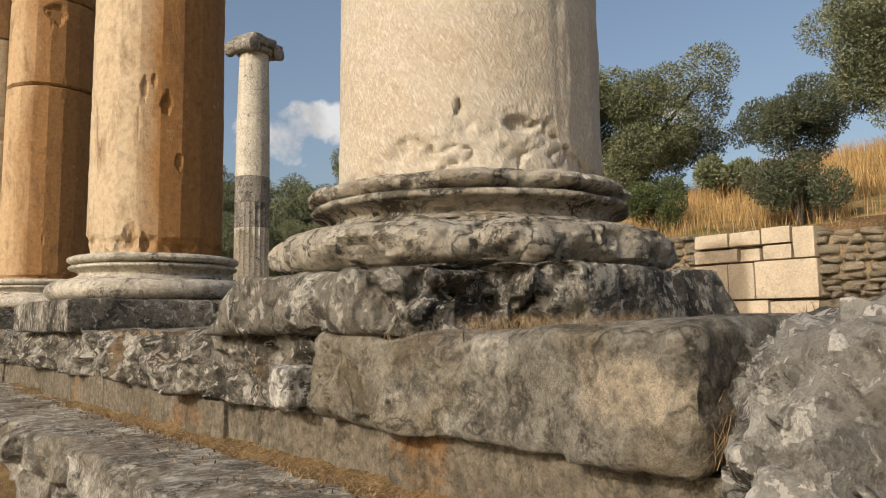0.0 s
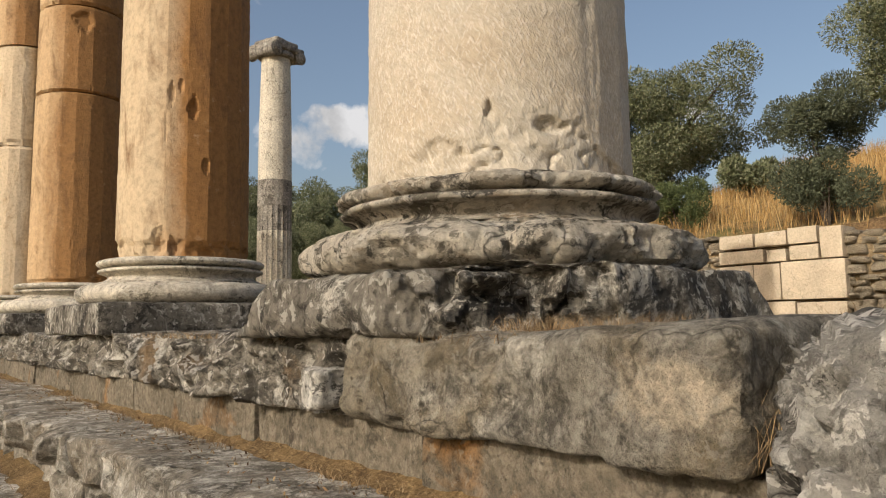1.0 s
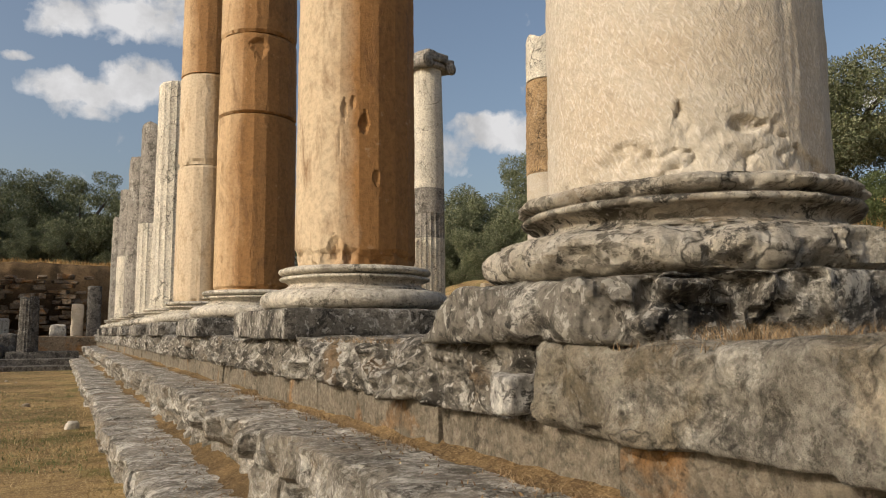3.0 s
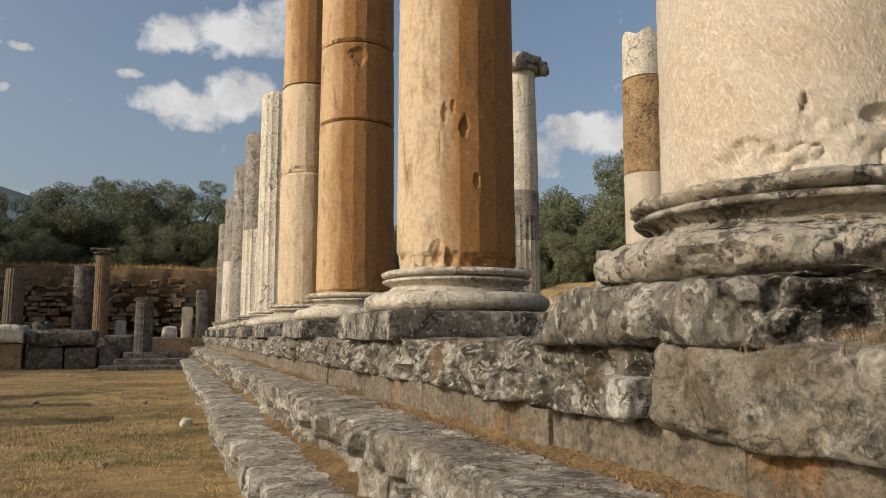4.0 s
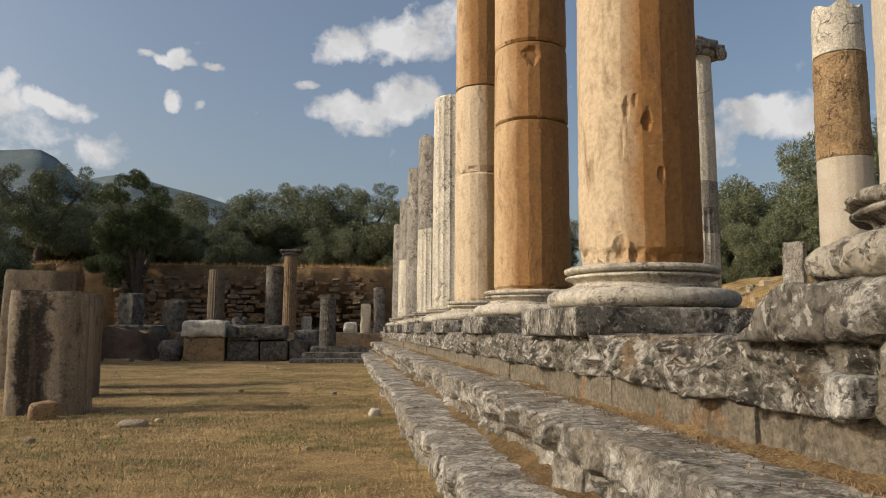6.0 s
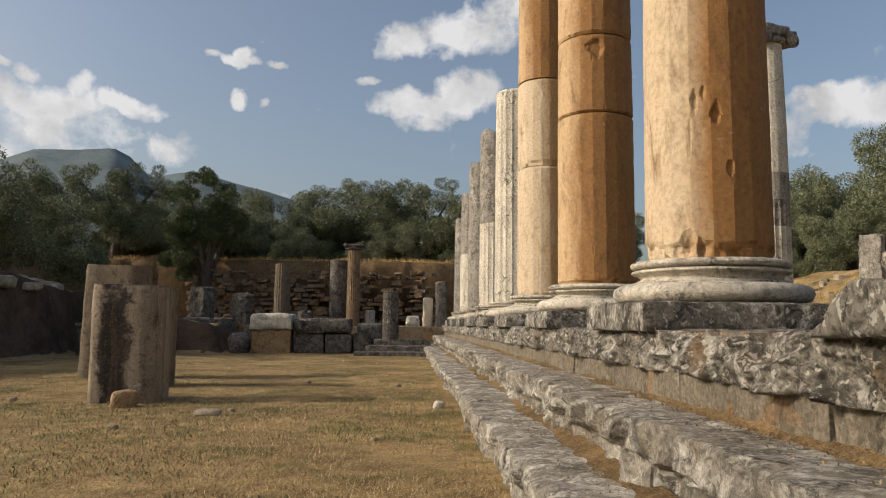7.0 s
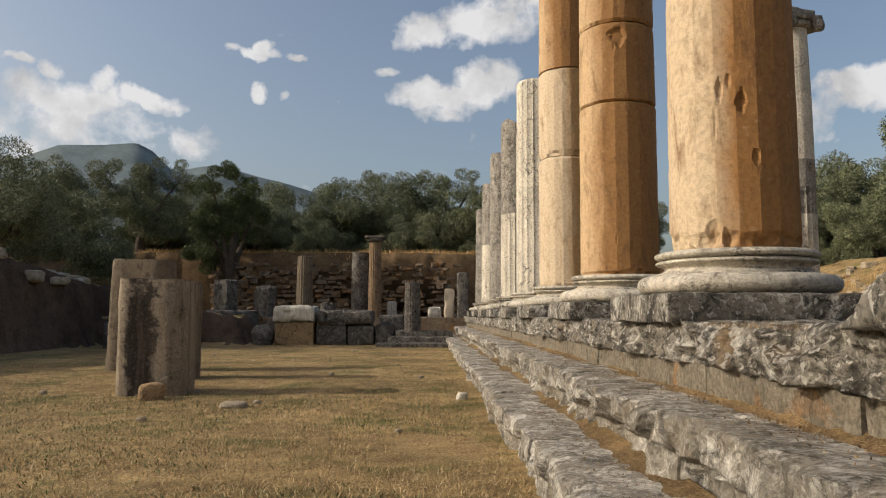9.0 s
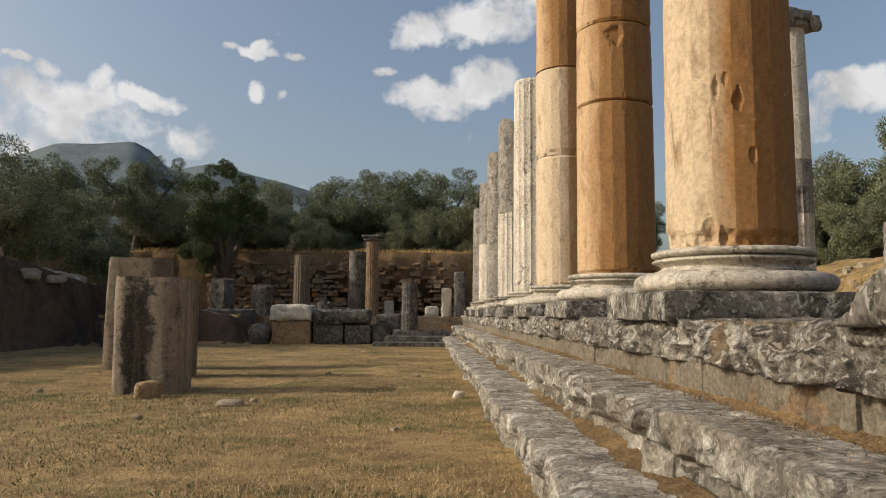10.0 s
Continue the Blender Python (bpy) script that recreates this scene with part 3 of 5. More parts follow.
# ---------- far hills ----------
def mountain(name, az0, az1, dist, profile, label):
    n, rows = 120, 14
    vs = []
    for k in range(rows + 1):
        for i in range(n + 1):
            s = i / n
            az = radians(az0 + (az1 - az0) * s)
            h = profile(s)
            q = np.array([[s * 9.0, k * 0.6, dist * 0.01]])
            d = dist * (1 - 0.35 * (1 - k / rows))
            hh = h * (k / rows) ** 1.15 + float(fbm(q, 4)[0]) * h * 0.05 * (1 - k / rows)
            vs.append((math.sin(az) * d, math.cos(az) * d, hh + 3.0))
    ob = make(name, vs, grid_faces(n + 1, rows + 1), M_HAZED_HILL)
    return tagged(ob, label, "hill", kind="structure")


D1 = 2300
RIDGE = [(-42, .12), (-33, .15), (-29.4, .178), (-26.5, .203), (-24, .207), (-21.6, .214), (-20.5, .205), (-19, .18), (-17, .19), (-15.5, .191), (-13, .18), (-10.8, .172), (-8, .158),
         (-4, .135), (0, .11), (14, .09)]
mountain("backdrop_mountain", -42, 14, D1, lambda s: D1 * float(np.interp(-42 + 56 * s, [r[0] for r in RIDGE], [r[1] for r in RIDGE])), "mountain behind the olive grove, with blue-green haze in its colour")

# ---------- stepped platform ----------
FACE_X, LOWER_X, A_X, B_X = 1.38, 1.45, 1.03, 0.60
A_Z, B_Z = 0.635, 0.315
rng = random.Random(4)


def course(parent, name, x0, x1, z0, z1, cuts, mat, step_near, r, rough, chip, seed, jitter=0.012, top_wear=0.0, gap=0.004, special=None, scallop=0.0, lip=None, boss=0.0, big=False):
    """A row of blocks along Y. scallop: broken front edge; lip: height under which the front is cut back; boss: knobbly face."""
    for k, (a, b) in enumerate(zip(cuts[:-1], cuts[1:])):
        st = step_near * (1.0 if a < 4.5 else 1.7 if a < 9 else 3.2)
        j = rng.uniform(-jitter, jitter)
        jz = rng.uniform(-jitter, jitter) * 0.5
        v, f = worn_block((x0 + j, a + gap, z0), (x1, b - gap, z1 + jz), st, r, rough, chip, seed + k, top_wear)
        wgt = np.clip((x0 + 0.22 - v[:, 0]) / 0.2, 0, 1)
        q = np.stack([v[:, 0] * 0.3, v[:, 1], v[:, 2] * 0.6 + seed], -1)
        if scallop:
            ridge = 1 - np.abs(fbm(q * 2.6 + 3, 3)) * 2.2
            up = np.clip((v[:, 2] - (z1 - 0.2)) / 0.2, 0, 1)
            edge_w = np.clip((x0 + 0.12 - v[:, 0]) / 0.1, 0, 1)
            v[:, 0] += wgt * scallop * (0.9 * fbm(q * 1.4, 3) + 0.55 * np.clip(ridge, -0.5, 1) * up + 0.2 * fbm(q * 9, 3))
            p = v + seed * 0.37
            v[:, 0] += wgt * scallop * (1.1 * chunky(p * 4.2) + 0.35 * chunky(p * 10 + 3))
            v[:, 2] -= edge_w * up * scallop * 0.6 * np.clip(chunky(p * 5 + 9), 0, 1)
            v[:, 2] -= edge_w * up * scallop * 0.7 * np.clip(fbm(q * 2.2 + 40, 3) + 0.1, 0, 1)
        if lip:
            edge = lip + 0.035 * fbm(q * 3.0 + 8, 3) + 0.03 * np.round(fbm(q * 1.1 + 2, 2) * 2)
            v[:, 0] += wgt * 0.075 * (1 - step_up(v[:, 2], edge - 0.03, edge + 0.012))
        if boss:
            p = v * np.array([1, 1, 1.2])
            cells = 1 - np.abs(fbm(p * 7.5 + seed, 3)) * 2.0
            v[:, 0] += wgt * boss * (0.9 * fbm(p * 4 + 1, 3) + 0.8 * np.clip(cells, -0.2, 1) - 0.4 + 0.3 * fbm(p * 22, 3) + 0.6 * chunky(p * 8) + 1.6 * np.clip(fbm(p * 11 + 30, 3) - 0.12, 0, 0.4))
            v[:, 2] += np.clip(nz_top(v, z1), 0, 1) * boss * 0.4 * fbm(p * 5 + 6, 3)
        if special:
            v = special(k, v)
        make(name, v, f, mat, parent, sharp=26)


def nz_top(v, z1):
    return (v[:, 2] > z1 - 0.08).astype(float)


def cuts_from(start, end, lo, hi, seed):
    q = random.Random(seed)
    out = [start]
    while out[-1] < end:
        out.append(out[-1] + q.uniform(lo, hi))
    return out


platform = tagged(new("stepped_platform"), "grey weathered marble steps of the colonnade platform, with broken edges", "steps", kind="structure")
course(platform, "step_block", B_X, 1.30, -0.15, B_Z, [-3.2, -1.6, -0.2, 1.35, 3.1, 4.6] + cuts_from(6.1, 30, 1.0, 1.7, 3), M_STEP, 0.022, 0.012, 0.007, 0.03, 10, 0.02, 0.012, scallop=0.045, lip=0.17)
course(platform, "step_block", A_X, 1.62, 0.1, A_Z, [-3.0, -1.4, 0.2, 1.75, 3.3, 4.4, 5.6] + cuts_from(6.7, 30, 0.9, 1.6, 5), M_STEP, 0.018, 0.010, 0.007, 0.03, 40, 0.02, 0.012, scallop=0.06, lip=0.46)
course(platform, "riser_block", LOWER_X, 1.9, 0.45, 0.80, [0.2, 1.55, 2.5, 3.9, 5.2] + cuts_from(6.4, 30, 1.1, 1.8, 7), M_RISER, 0.035, 0.006, 0.008, 0.012, 70, 0.008)


def slab_shape(k, v):
    if k == 0:      # the slab under the first column: its underside is broken off along a slanting line and its outer end lifted
        s = np.clip((1.9 - v[:, 1]) / 1.35, 0, 1)
        v[:, 2] += 0.035 * s * s
        low = v[:, 2] < 0.86
        v[low, 2] -= 0.02 * s[low]
    return v


course(platform, "stylobate_block", FACE_X, 2.75, 0.79, STY_Z, [0.66, 1.83], M_SLAB, 0.016, 0.02, 0.012, 0.045, 100, 0.0, special=slab_shape, scallop=0.03)
course(platform, "stylobate_block", FACE_X, 2.75, 0.79, STY_Z, [1.87, 3.45, 4.75, 6.2] + cuts_from(7.6, 30, 1.3, 1.7, 9), M_STYLO, 0.02, 0.025, 0.014, 0.06, 120, 0.015, scallop=0.03, boss=0.05)
# pale marble patch let into the joint
v, f = worn_block((1.34, 1.86, 0.815), (1.46, 1.965, 0.925), 0.009, 0.004, 0.004, 0.012, 9)
v = v + 0.006 * chunky(v * 28)[:, None]
make("patch_block", v, f, M_ROCK, platform, "small white marble repair block")


# ---------- columns ----------
def shaft(r0, r1, z0, z1, seed, facets=20, flute=0.0, round_part=None, rough=0.003, foot=0.0, head=0.0, gouges=(), seg=4, dz=0.03, chisel=0.0, top_break=0.0, scar=None):
    nu = facets * seg
    nv = max(3, int((z1 - z0) / dz) + 1)
    th = np.linspace(0, 2 * np.pi, nu, endpoint=False)
    zz = np.linspace(z0, z1, nv)
    TH, ZZ = np.meshgrid(th, zz)
    TH, ZZ = TH.ravel(), ZZ.ravel()
    s = (ZZ - z0) / (z1 - z0)
    rad = r0 + (r1 - r0) * s
    half = np.pi / facets
    loc = np.mod(TH, 2 * half) - half
    shape = np.cos(half) / np.cos(loc)
    if round_part is not None:
        a0, a1 = round_part
        m = step_up((np.mod(TH, 2 * np.pi)), a0, a0 + 0.1) * (1 - step_up(np.mod(TH, 2 * np.pi), a1 - 0.1, a1))
        shape = shape * (1 - m) + m * 1.0
    if flute:
        shape = shape - flute * np.sqrt(np.clip(1 - (loc / half * 1.08) ** 2, 0, 1))
    p = np.stack([np.cos(TH) * 0.4 + seed * 1.9, np.sin(TH) * 0.4 + seed * 0.7, ZZ], -1)
    R = rad * shape
    R = R + rough * fbm(p * 6, 4) + rough * 0.7 * fbm(p * 24, 3)
    R = R - rough * 5 * np.clip(fbm(p * 11 + 3, 3) - 0.35, 0, 1)
    worn = np.exp(-((half - np.abs(loc)) * rad / 0.009) ** 2)
    R = R - worn * (0.016 * np.clip(fbm(p * 8 + 21, 3) - 0.12, 0, 1))
    if chisel:
        d = p.copy()
        d[:, 2] = d[:, 2] * 0.55 + (d[:, 0] - d[:, 1]) * 0.7
        R = R + chisel * fbm(d * 26, 2) + chisel * 0.6 * fbm(d * 60 + 7, 2)
    if foot:
        w = np.clip(1 - (ZZ - z0) / foot, 0, 1)
        rag = np.clip(w * 1.6 + fbm(p * 5 + 11, 4) * 0.9 - 0.62, 0, 1)
        R = R - 0.04 * np.clip(rag * 3.0, 0, 1) * (0.55 + 0.3 * fbm(p * 18, 3) + 0.5 * chunky(p * 14))
    if head:
        w = np.clip(1 - (z1 - ZZ) / head, 0, 1)
        R = R - 0.03 * np.clip((w * 1.5 + fbm(p * 6 + 5, 3) * 0.9 - 0.75) * 3, 0, 1)
    for ga, gz, gw, gh, gd in gouges:
        da = np.angle(np.exp(1j * (TH - ga))) * rad
        q = (da / gw) ** 2 + ((ZZ - gz) / gh) ** 2
        q = q + 0.7 * fbm(p * 16 + 2, 3) + 0.4 * chunky(p * 22)
        R = R - gd * np.clip((1.15 - q) * 1.4, 0, 1)
    if scar:
        centre, edge = scar
        da = np.angle(np.exp(1j * (TH - centre)))
        h = np.interp(da, [e[0] for e in edge], [e[1] for e in edge], left=0, right=0)
        h = h + 0.012 * fbm(p * 20 + 4, 3) + 0.02 * fbm(p * 7, 2)
        depth = 0.006 + 0.012 * np.clip(fbm(p * 6 + 15, 3) + 0.1, 0, 1) + 0.007 * fbm(p * 22, 3)
        depth = depth + 0.009 * chunky(p * 12) + 0.006 * chunky(p * 26 + 5)
        rift = np.clip(1 - np.abs(fbm(p * np.array([8, 8, 13]) + 50, 3)) * 15, 0, 1)
        depth = depth + 0.009 * rift
        R = R - np.maximum(depth, 0.004) * step_up(z0 + h - ZZ, 0.0, 0.012)
        R = R - 0.005 * rift * step_up(z0 + h * 1.35 - ZZ, 0.0, 0.05) * (h > 0.05)
    zo = ZZ.copy()
    if top_break:
        zo = zo - np.clip(s - 0.75, 0, 1) * 4 * top_break * np.clip(fbm(p * 2.2 + 31, 3) + 0.35, 0, 1)
    v = np.stack([np.cos(TH) * R, np.sin(TH) * R, zo], -1)
    f = grid_faces(nu, nv, True).tolist()
    v = np.concatenate([v, [[0, 0, z0], [0, 0, zo[-nu:].mean()]]])
    for i in range(nu):
        f.append((len(v) - 2, (i + 1) % nu, i))
        f.append((len(v) - 1, (nv - 1) * nu + i, (nv - 1) * nu + (i + 1) % nu))
    return v, f


def lathe(profile, n, seed, rough=0.003, chip=0.0, cuts=()):
    """profile: (r, z) from the bottom up."""
    prof = []
    for (ra, za), (rb, zb) in zip(profile[:-1], profile[1:]):
        m = max(1, int(math.hypot(rb - ra, zb - za) / 0.012))
        prof += [(ra + (rb - ra) * i / m, za + (zb - za) * i / m) for i in range(m)]
    prof.append(profile[-1])
    prof = np.array(prof)
    th = np.linspace(0, 2 * np.pi, n, endpoint=False)
    TH, K = np.meshgrid(th, np.arange(len(prof)))
    TH, K = TH.ravel(), K.ravel()
    R, Z = prof[K, 0].copy(), prof[K, 1].copy()
    p = np.stack([np.cos(TH) * R + seed * 2.3, np.sin(TH) * R + seed, Z], -1)
    R = R + rough * fbm(p * 8, 4) + rough * fbm(p * 30, 3) - chip * np.clip(fbm(p * 3.2 + 8, 4) - 0.08, 0, 1) * 1.6
    if chip > 0.03:
        R = R - chip * 0.6 * np.clip(chunky(p * 7), 0, 1) - chip * 0.3 * np.clip(chunky(p * 16 + 4), 0, 1)
        R = R - chip * 0.35 * np.clip(1 - np.abs(fbm(p * 5 + 60, 3)) * 10, 0, 1) + chip * 0.16 * fbm(p * 17, 3)
    Z = Z + rough * 0.7 * fbm(p * 7 + 20, 3)
    v = np.stack([np.cos(TH) * R, np.sin(TH) * R, Z], -1)
    f = grid_faces(n, len(prof), True).tolist()
    v = np.concatenate([v, [[0, 0, prof[0, 1]], [0, 0, prof[-1, 1]]]])
    L = len(prof) - 1
    for i in range(n):
        f.append((len(v) - 2, (i + 1) % n, i))
        f.append((len(v) - 1, L * n + i, L * n + (i + 1) % n))
    return v, f


def arc(r, z0, z1, bulge, n=8):
    """A torus profile from z0 to z1 that stands out from r by bulge."""
    return [(r + bulge * math.sin(math.pi * i / n), z0 + (z1 - z0) * (1 - math.cos(math.pi * i / n)) / 2) for i in range(n + 1)]


def hollow(ra, za, rb, zb, depth, n=8):
    return [(ra + (rb - ra) * i / n - depth * math.sin(math.pi * i / n), za + (zb - za) * i / n) for i in range(n + 1)]


COL_X, COL_Y, COL_S = 1.98, 1.863, 2.903
COLS = {}


def column(name, x, y, label, drums, base_mat, plinth_mat, seed, r=0.40, plinth=0.66, base_chip=0.0, z=STY_Z, n=96, turn=0.0, base_rough=0.003, plinth_wear=0.03, corner=0.0):
    top = tagged(new(name), label, "column", "columns of the colonnade")
    top.matrix_world = pose(x, y, z, 0, 0, turn)
    st = 0.014 if y < 3 else 0.03 if y < 6 else 0.06
    v, f = worn_block((-plinth, -plinth, -0.012), (plinth, plinth, 0.165), st, 0.02, 0.010 if y > 3 else 0.016, plinth_wear, seed)
    if corner:
        s = -(v[:, 0] + v[:, 1])
        q = v + seed
        limit = corner + 0.10 * fbm(q * 2.6, 3) + 0.10 * (1 - np.abs(fbm(q * 4.5 + 7, 3)) * 2) - 0.05 - 0.25 * np.clip(v[:, 2] - 0.08, 0, 1) + 0.14 * chunky(q * 5) + 0.06 * chunky(q * 10)
        over = np.clip(s - limit, 0, 1)
        v[:, 0] += over * 0.5
        v[:, 1] += over * 0.5
        v[:, 2] -= 0.02 * np.clip(over * 5, 0, 1) * (v[:, 2] > 0.1)
        # the end corners are knocked off on a slant
        end = np.clip(v[:, 1] - v[:, 0] - (2 * plinth - 0.10 - 1.5 * np.clip(v[:, 2], 0, 1) + 0.05 * fbm(q * 4 + 2, 3)), 0, 1)
        v[:, 0] += end * 0.5
        v[:, 1] -= end * 0.5
        end = np.clip(v[:, 0] - v[:, 1] - (2 * plinth - 0.16 - 0.5 * np.clip(v[:, 2], 0, 1) + 0.08 * fbm(q * 4 + 5, 3)), 0, 1)
        v[:, 0] -= end * 0.5
        v[:, 1] += end * 0.5
        face = np.clip((np.maximum(-v[:, 0], -v[:, 1]) - plinth + 0.2) * 6, 0, 1)
        v[:, :2] *= (1 + 0.05 * face * fbm(q * 5 + 3, 4) + 0.02 * face * chunky(q * 7))[:, None]
    make("plinth", v, f, plinth_mat, top, sharp=30)
    k = r / 0.40
    low = [(0.0, 0.16)] + arc(0.530 * k, 0.163, 0.287, 0.088 * k, 10) + [(0.49 * k, 0.288), (0.49 * k, 0.300)]
    v, f = lathe(low, n, seed + 0.3, base_rough, base_chip)
    make("lower_torus", v, f, base_mat, top, sharp=35)
    mid = [(0.0, 0.298)] + hollow(0.482 * k, 0.300, 0.464 * k, 0.352, 0.034 * k) + [(0.484 * k, 0.354)] + arc(0.478 * k, 0.355, 0.379, 0.017 * k, 6) + [(0.455 * k, 0.380), (0.455 * k, 0.386)]
    v, f = lathe(mid, n, seed + 0.6, base_rough, base_chip * 0.3)
    make("scotia", v, f, base_mat, top, sharp=35)
    up = [(0.0, 0.384)] + arc(0.452 * k, 0.386, 0.438, 0.052 * k) + [(0.0, 0.439)]
    v, f = lathe(up, n, seed + 0.9, base_rough, base_chip * 0.7)
    make("upper_torus", v, f, base_mat, top, sharp=35)
    for d in drums:
        kw = dict(d[3])
        lab = kw.pop("label", "")
        v, f = shaft(d[4], d[5], d[0], d[1], seed + d[0], **kw)
        make("drum", v, f, d[2], top, lab, sharp=10 if not kw.get("chisel") else 60)
    COLS[name, seed] = top
    return top


def ang(x, y):
    return math.atan2(y, x)


B0 = 0.435
column("column", COL_X + 0.024, COL_Y - 0.02, "cream marble column with a tool-roughened shaft on a battered grey base",
       [(B0, 3.6, M_CREAM, dict(round_part=(2.6, 4.66), rough=0.003, chisel=0.0015, seg=18, dz=0.0085,
                                gouges=[(4.33, 0.575, 0.06, 0.02, 0.022)], scar=(3.988, [(-1.25, 0.0), (-1.09, 0.03), (-0.8, 0.05), (-0.565, 0.10), (-0.14, 0.12), (-0.075, 0.23), (-0.03, 0.18), (0.123, 0.16), (0.35, 0.14), (0.57, 0.165), (0.65, 0.09), (1.27, 0.02), (1.4, 0.0)])), 0.434, 0.411)],
       M_BASE1, M_PLINTH, 1.0, r=0.422, plinth=0.655, base_chip=0.07, n=220, base_rough=0.009, plinth_wear=0.05, corner=0.93)
G2 = [(ang(-0.15, -0.62), 1.33, 0.035, 0.075, 0.03), (ang(-0.29, -0.47), 1.42, 0.022, 0.08, 0.018), (ang(-0.22, -0.5), 1.47, 0.016, 0.04, 0.012), (ang(-0.02, -0.6), 0.98, 0.02, 0.06, 0.015),
      (ang(-0.33, -0.4), 0.53, 0.05, 0.09, 0.02), (ang(-0.22, -0.4), 0.50, 0.03, 0.06, 0.022), (ang(0.0, -0.4), 0.47, 0.06, 0.03, 0.03)]
column("column", COL_X, COL_Y + COL_S, "ochre-stained faceted marble column on a moulded white base",
       [(B0, 5.3, M_OCHRE, dict(rough=0.0022, foot=0.17, seg=12, dz=0.011, gouges=G2), 0.402, 0.375)], M_BASE, M_PLINTH, 2.0, base_chip=0.012, n=128)
column("column", COL_X, COL_Y + 2 * COL_S, "ochre faceted marble column built of jointed drums, chipped near its top",
       [(B0, 2.19, M_OCHRE3, dict(rough=0.003, foot=0.06, head=0.02, seg=8, dz=0.02), 0.402, 0.394),
        (2.194, 3.02, M_OCHRE3, dict(rough=0.003, head=0.03, foot=0.02, seg=8, dz=0.02, gouges=[(ang(-0.1, -0.4), 2.86, 0.09, 0.10, 0.03)]), 0.394, 0.386),
        (3.024, 5.9, M_OCHRE3, dict(rough=0.003, foot=0.05, seg=8, dz=0.03), 0.387, 0.372)], M_BASE, M_PLINTH, 3.0, base_chip=0.012, n=96)
column("column", COL_X, COL_Y + 3 * COL_S, "cream and ochre marble column with two joints, partly fluted",
       [(B0, 2.26, M_OCHRE2, dict(rough=0.005, foot=0.08, head=0.05, seg=5, dz=0.04), 0.40, 0.392),
        (2.264, 3.53, M_OCHRE2, dict(rough=0.008, foot=0.10, head=0.03, seg=5, dz=0.04), 0.39, 0.386),
        (3.534, 5.9, M_OCHRE3, dict(rough=0.003, seg=5, dz=0.05), 0.386, 0.37)], M_BASE, M_PLINTH, 4.0, base_chip=0.015, n=72)
column("column", COL_X, COL_Y + 4 * COL_S, "pale fluted marble column broken off square at the top",
       [(B0, 2.33, M_WHITE, dict(flute=0.028, seg=6, dz=0.06, foot=0.1), 0.39, 0.38),
        (2.334, 4.33, M_WHITE, dict(flute=0.028, seg=6, dz=0.06, head=0.05), 0.38, 0.365)], M_BASE, M_PLINTH, 5.0, base_chip=0.02, n=64)
column("column", COL_X, COL_Y + 5 * COL_S, "grey lichened column on a pale lower drum, broken at the top",
       [(B0, 2.25, M_WHITE, dict(flute=0.04, seg=6, dz=0.08), 0.39, 0.38),
        (2.254, 4.35, M_GREY, dict(rough=0.02, seg=6, dz=0.06, top_break=0.35), 0.38, 0.37)], M_BASE1, M_PLINTH, 6.0, base_chip=0.03, n=48)
column("column", COL_X, COL_Y + 6 * COL_S, "weathered grey marble column with a jagged broken top",
       [(B0, 2.2, M_GREY, dict(rough=0.008, seg=5, dz=0.08), 0.40, 0.39),
        (2.204, 4.25, M_GREY, dict(rough=0.02, seg=5, dz=0.06, top_break=0.3), 0.39, 0.37)], M_BASE1, M_PLINTH, 7.0, base_chip=0.03, n=48)
column("column", COL_X, COL_Y + 7 * COL_S, "white lower drum under a grey broken marble shaft",
       [(B0, 2.1, M_WHITE, dict(rough=0.006, seg=5, dz=0.1), 0.40, 0.39),
        (2.104, 3.95, M_GREY, dict(rough=0.015, seg=5, dz=0.08, top_break=0.3), 0.38, 0.36)], M_BASE1, M_PLINTH, 8.0, base_chip=0.03, n=40)
column("column", COL_X, COL_Y + 8 * COL_S, "grey broken column shaft at the end of the row",
       [(B0, 3.7, M_GREY, dict(rough=0.015, seg=5, dz=0.1, top_break=0.3), 0.40, 0.36)], M_BASE1, M_PLINTH, 9.0, base_chip=0.03, n=40)

# ---------- trees ----------
def tube(path, radii, n=8, seed=0):
    vs, fs = [], []
    path = [Vector(p) for p in path]
    for i, (p, r) in enumerate(zip(path, radii)):
        d = (path[min(i + 1, len(path) - 1)] - path[max(i - 1, 0)]).normalized()
        a = d.orthogonal().normalized()
        b = d.cross(a)
        for k in range(n):
            t = 2 * math.pi * k / n
            vs.append(tuple(p + (a * math.cos(t) + b * math.sin(t)) * r * (1 + 0.12 * math.sin(3 * t + i + seed))))
    fs = grid_faces(n, len(path), True).tolist()
    return np.array(vs), fs


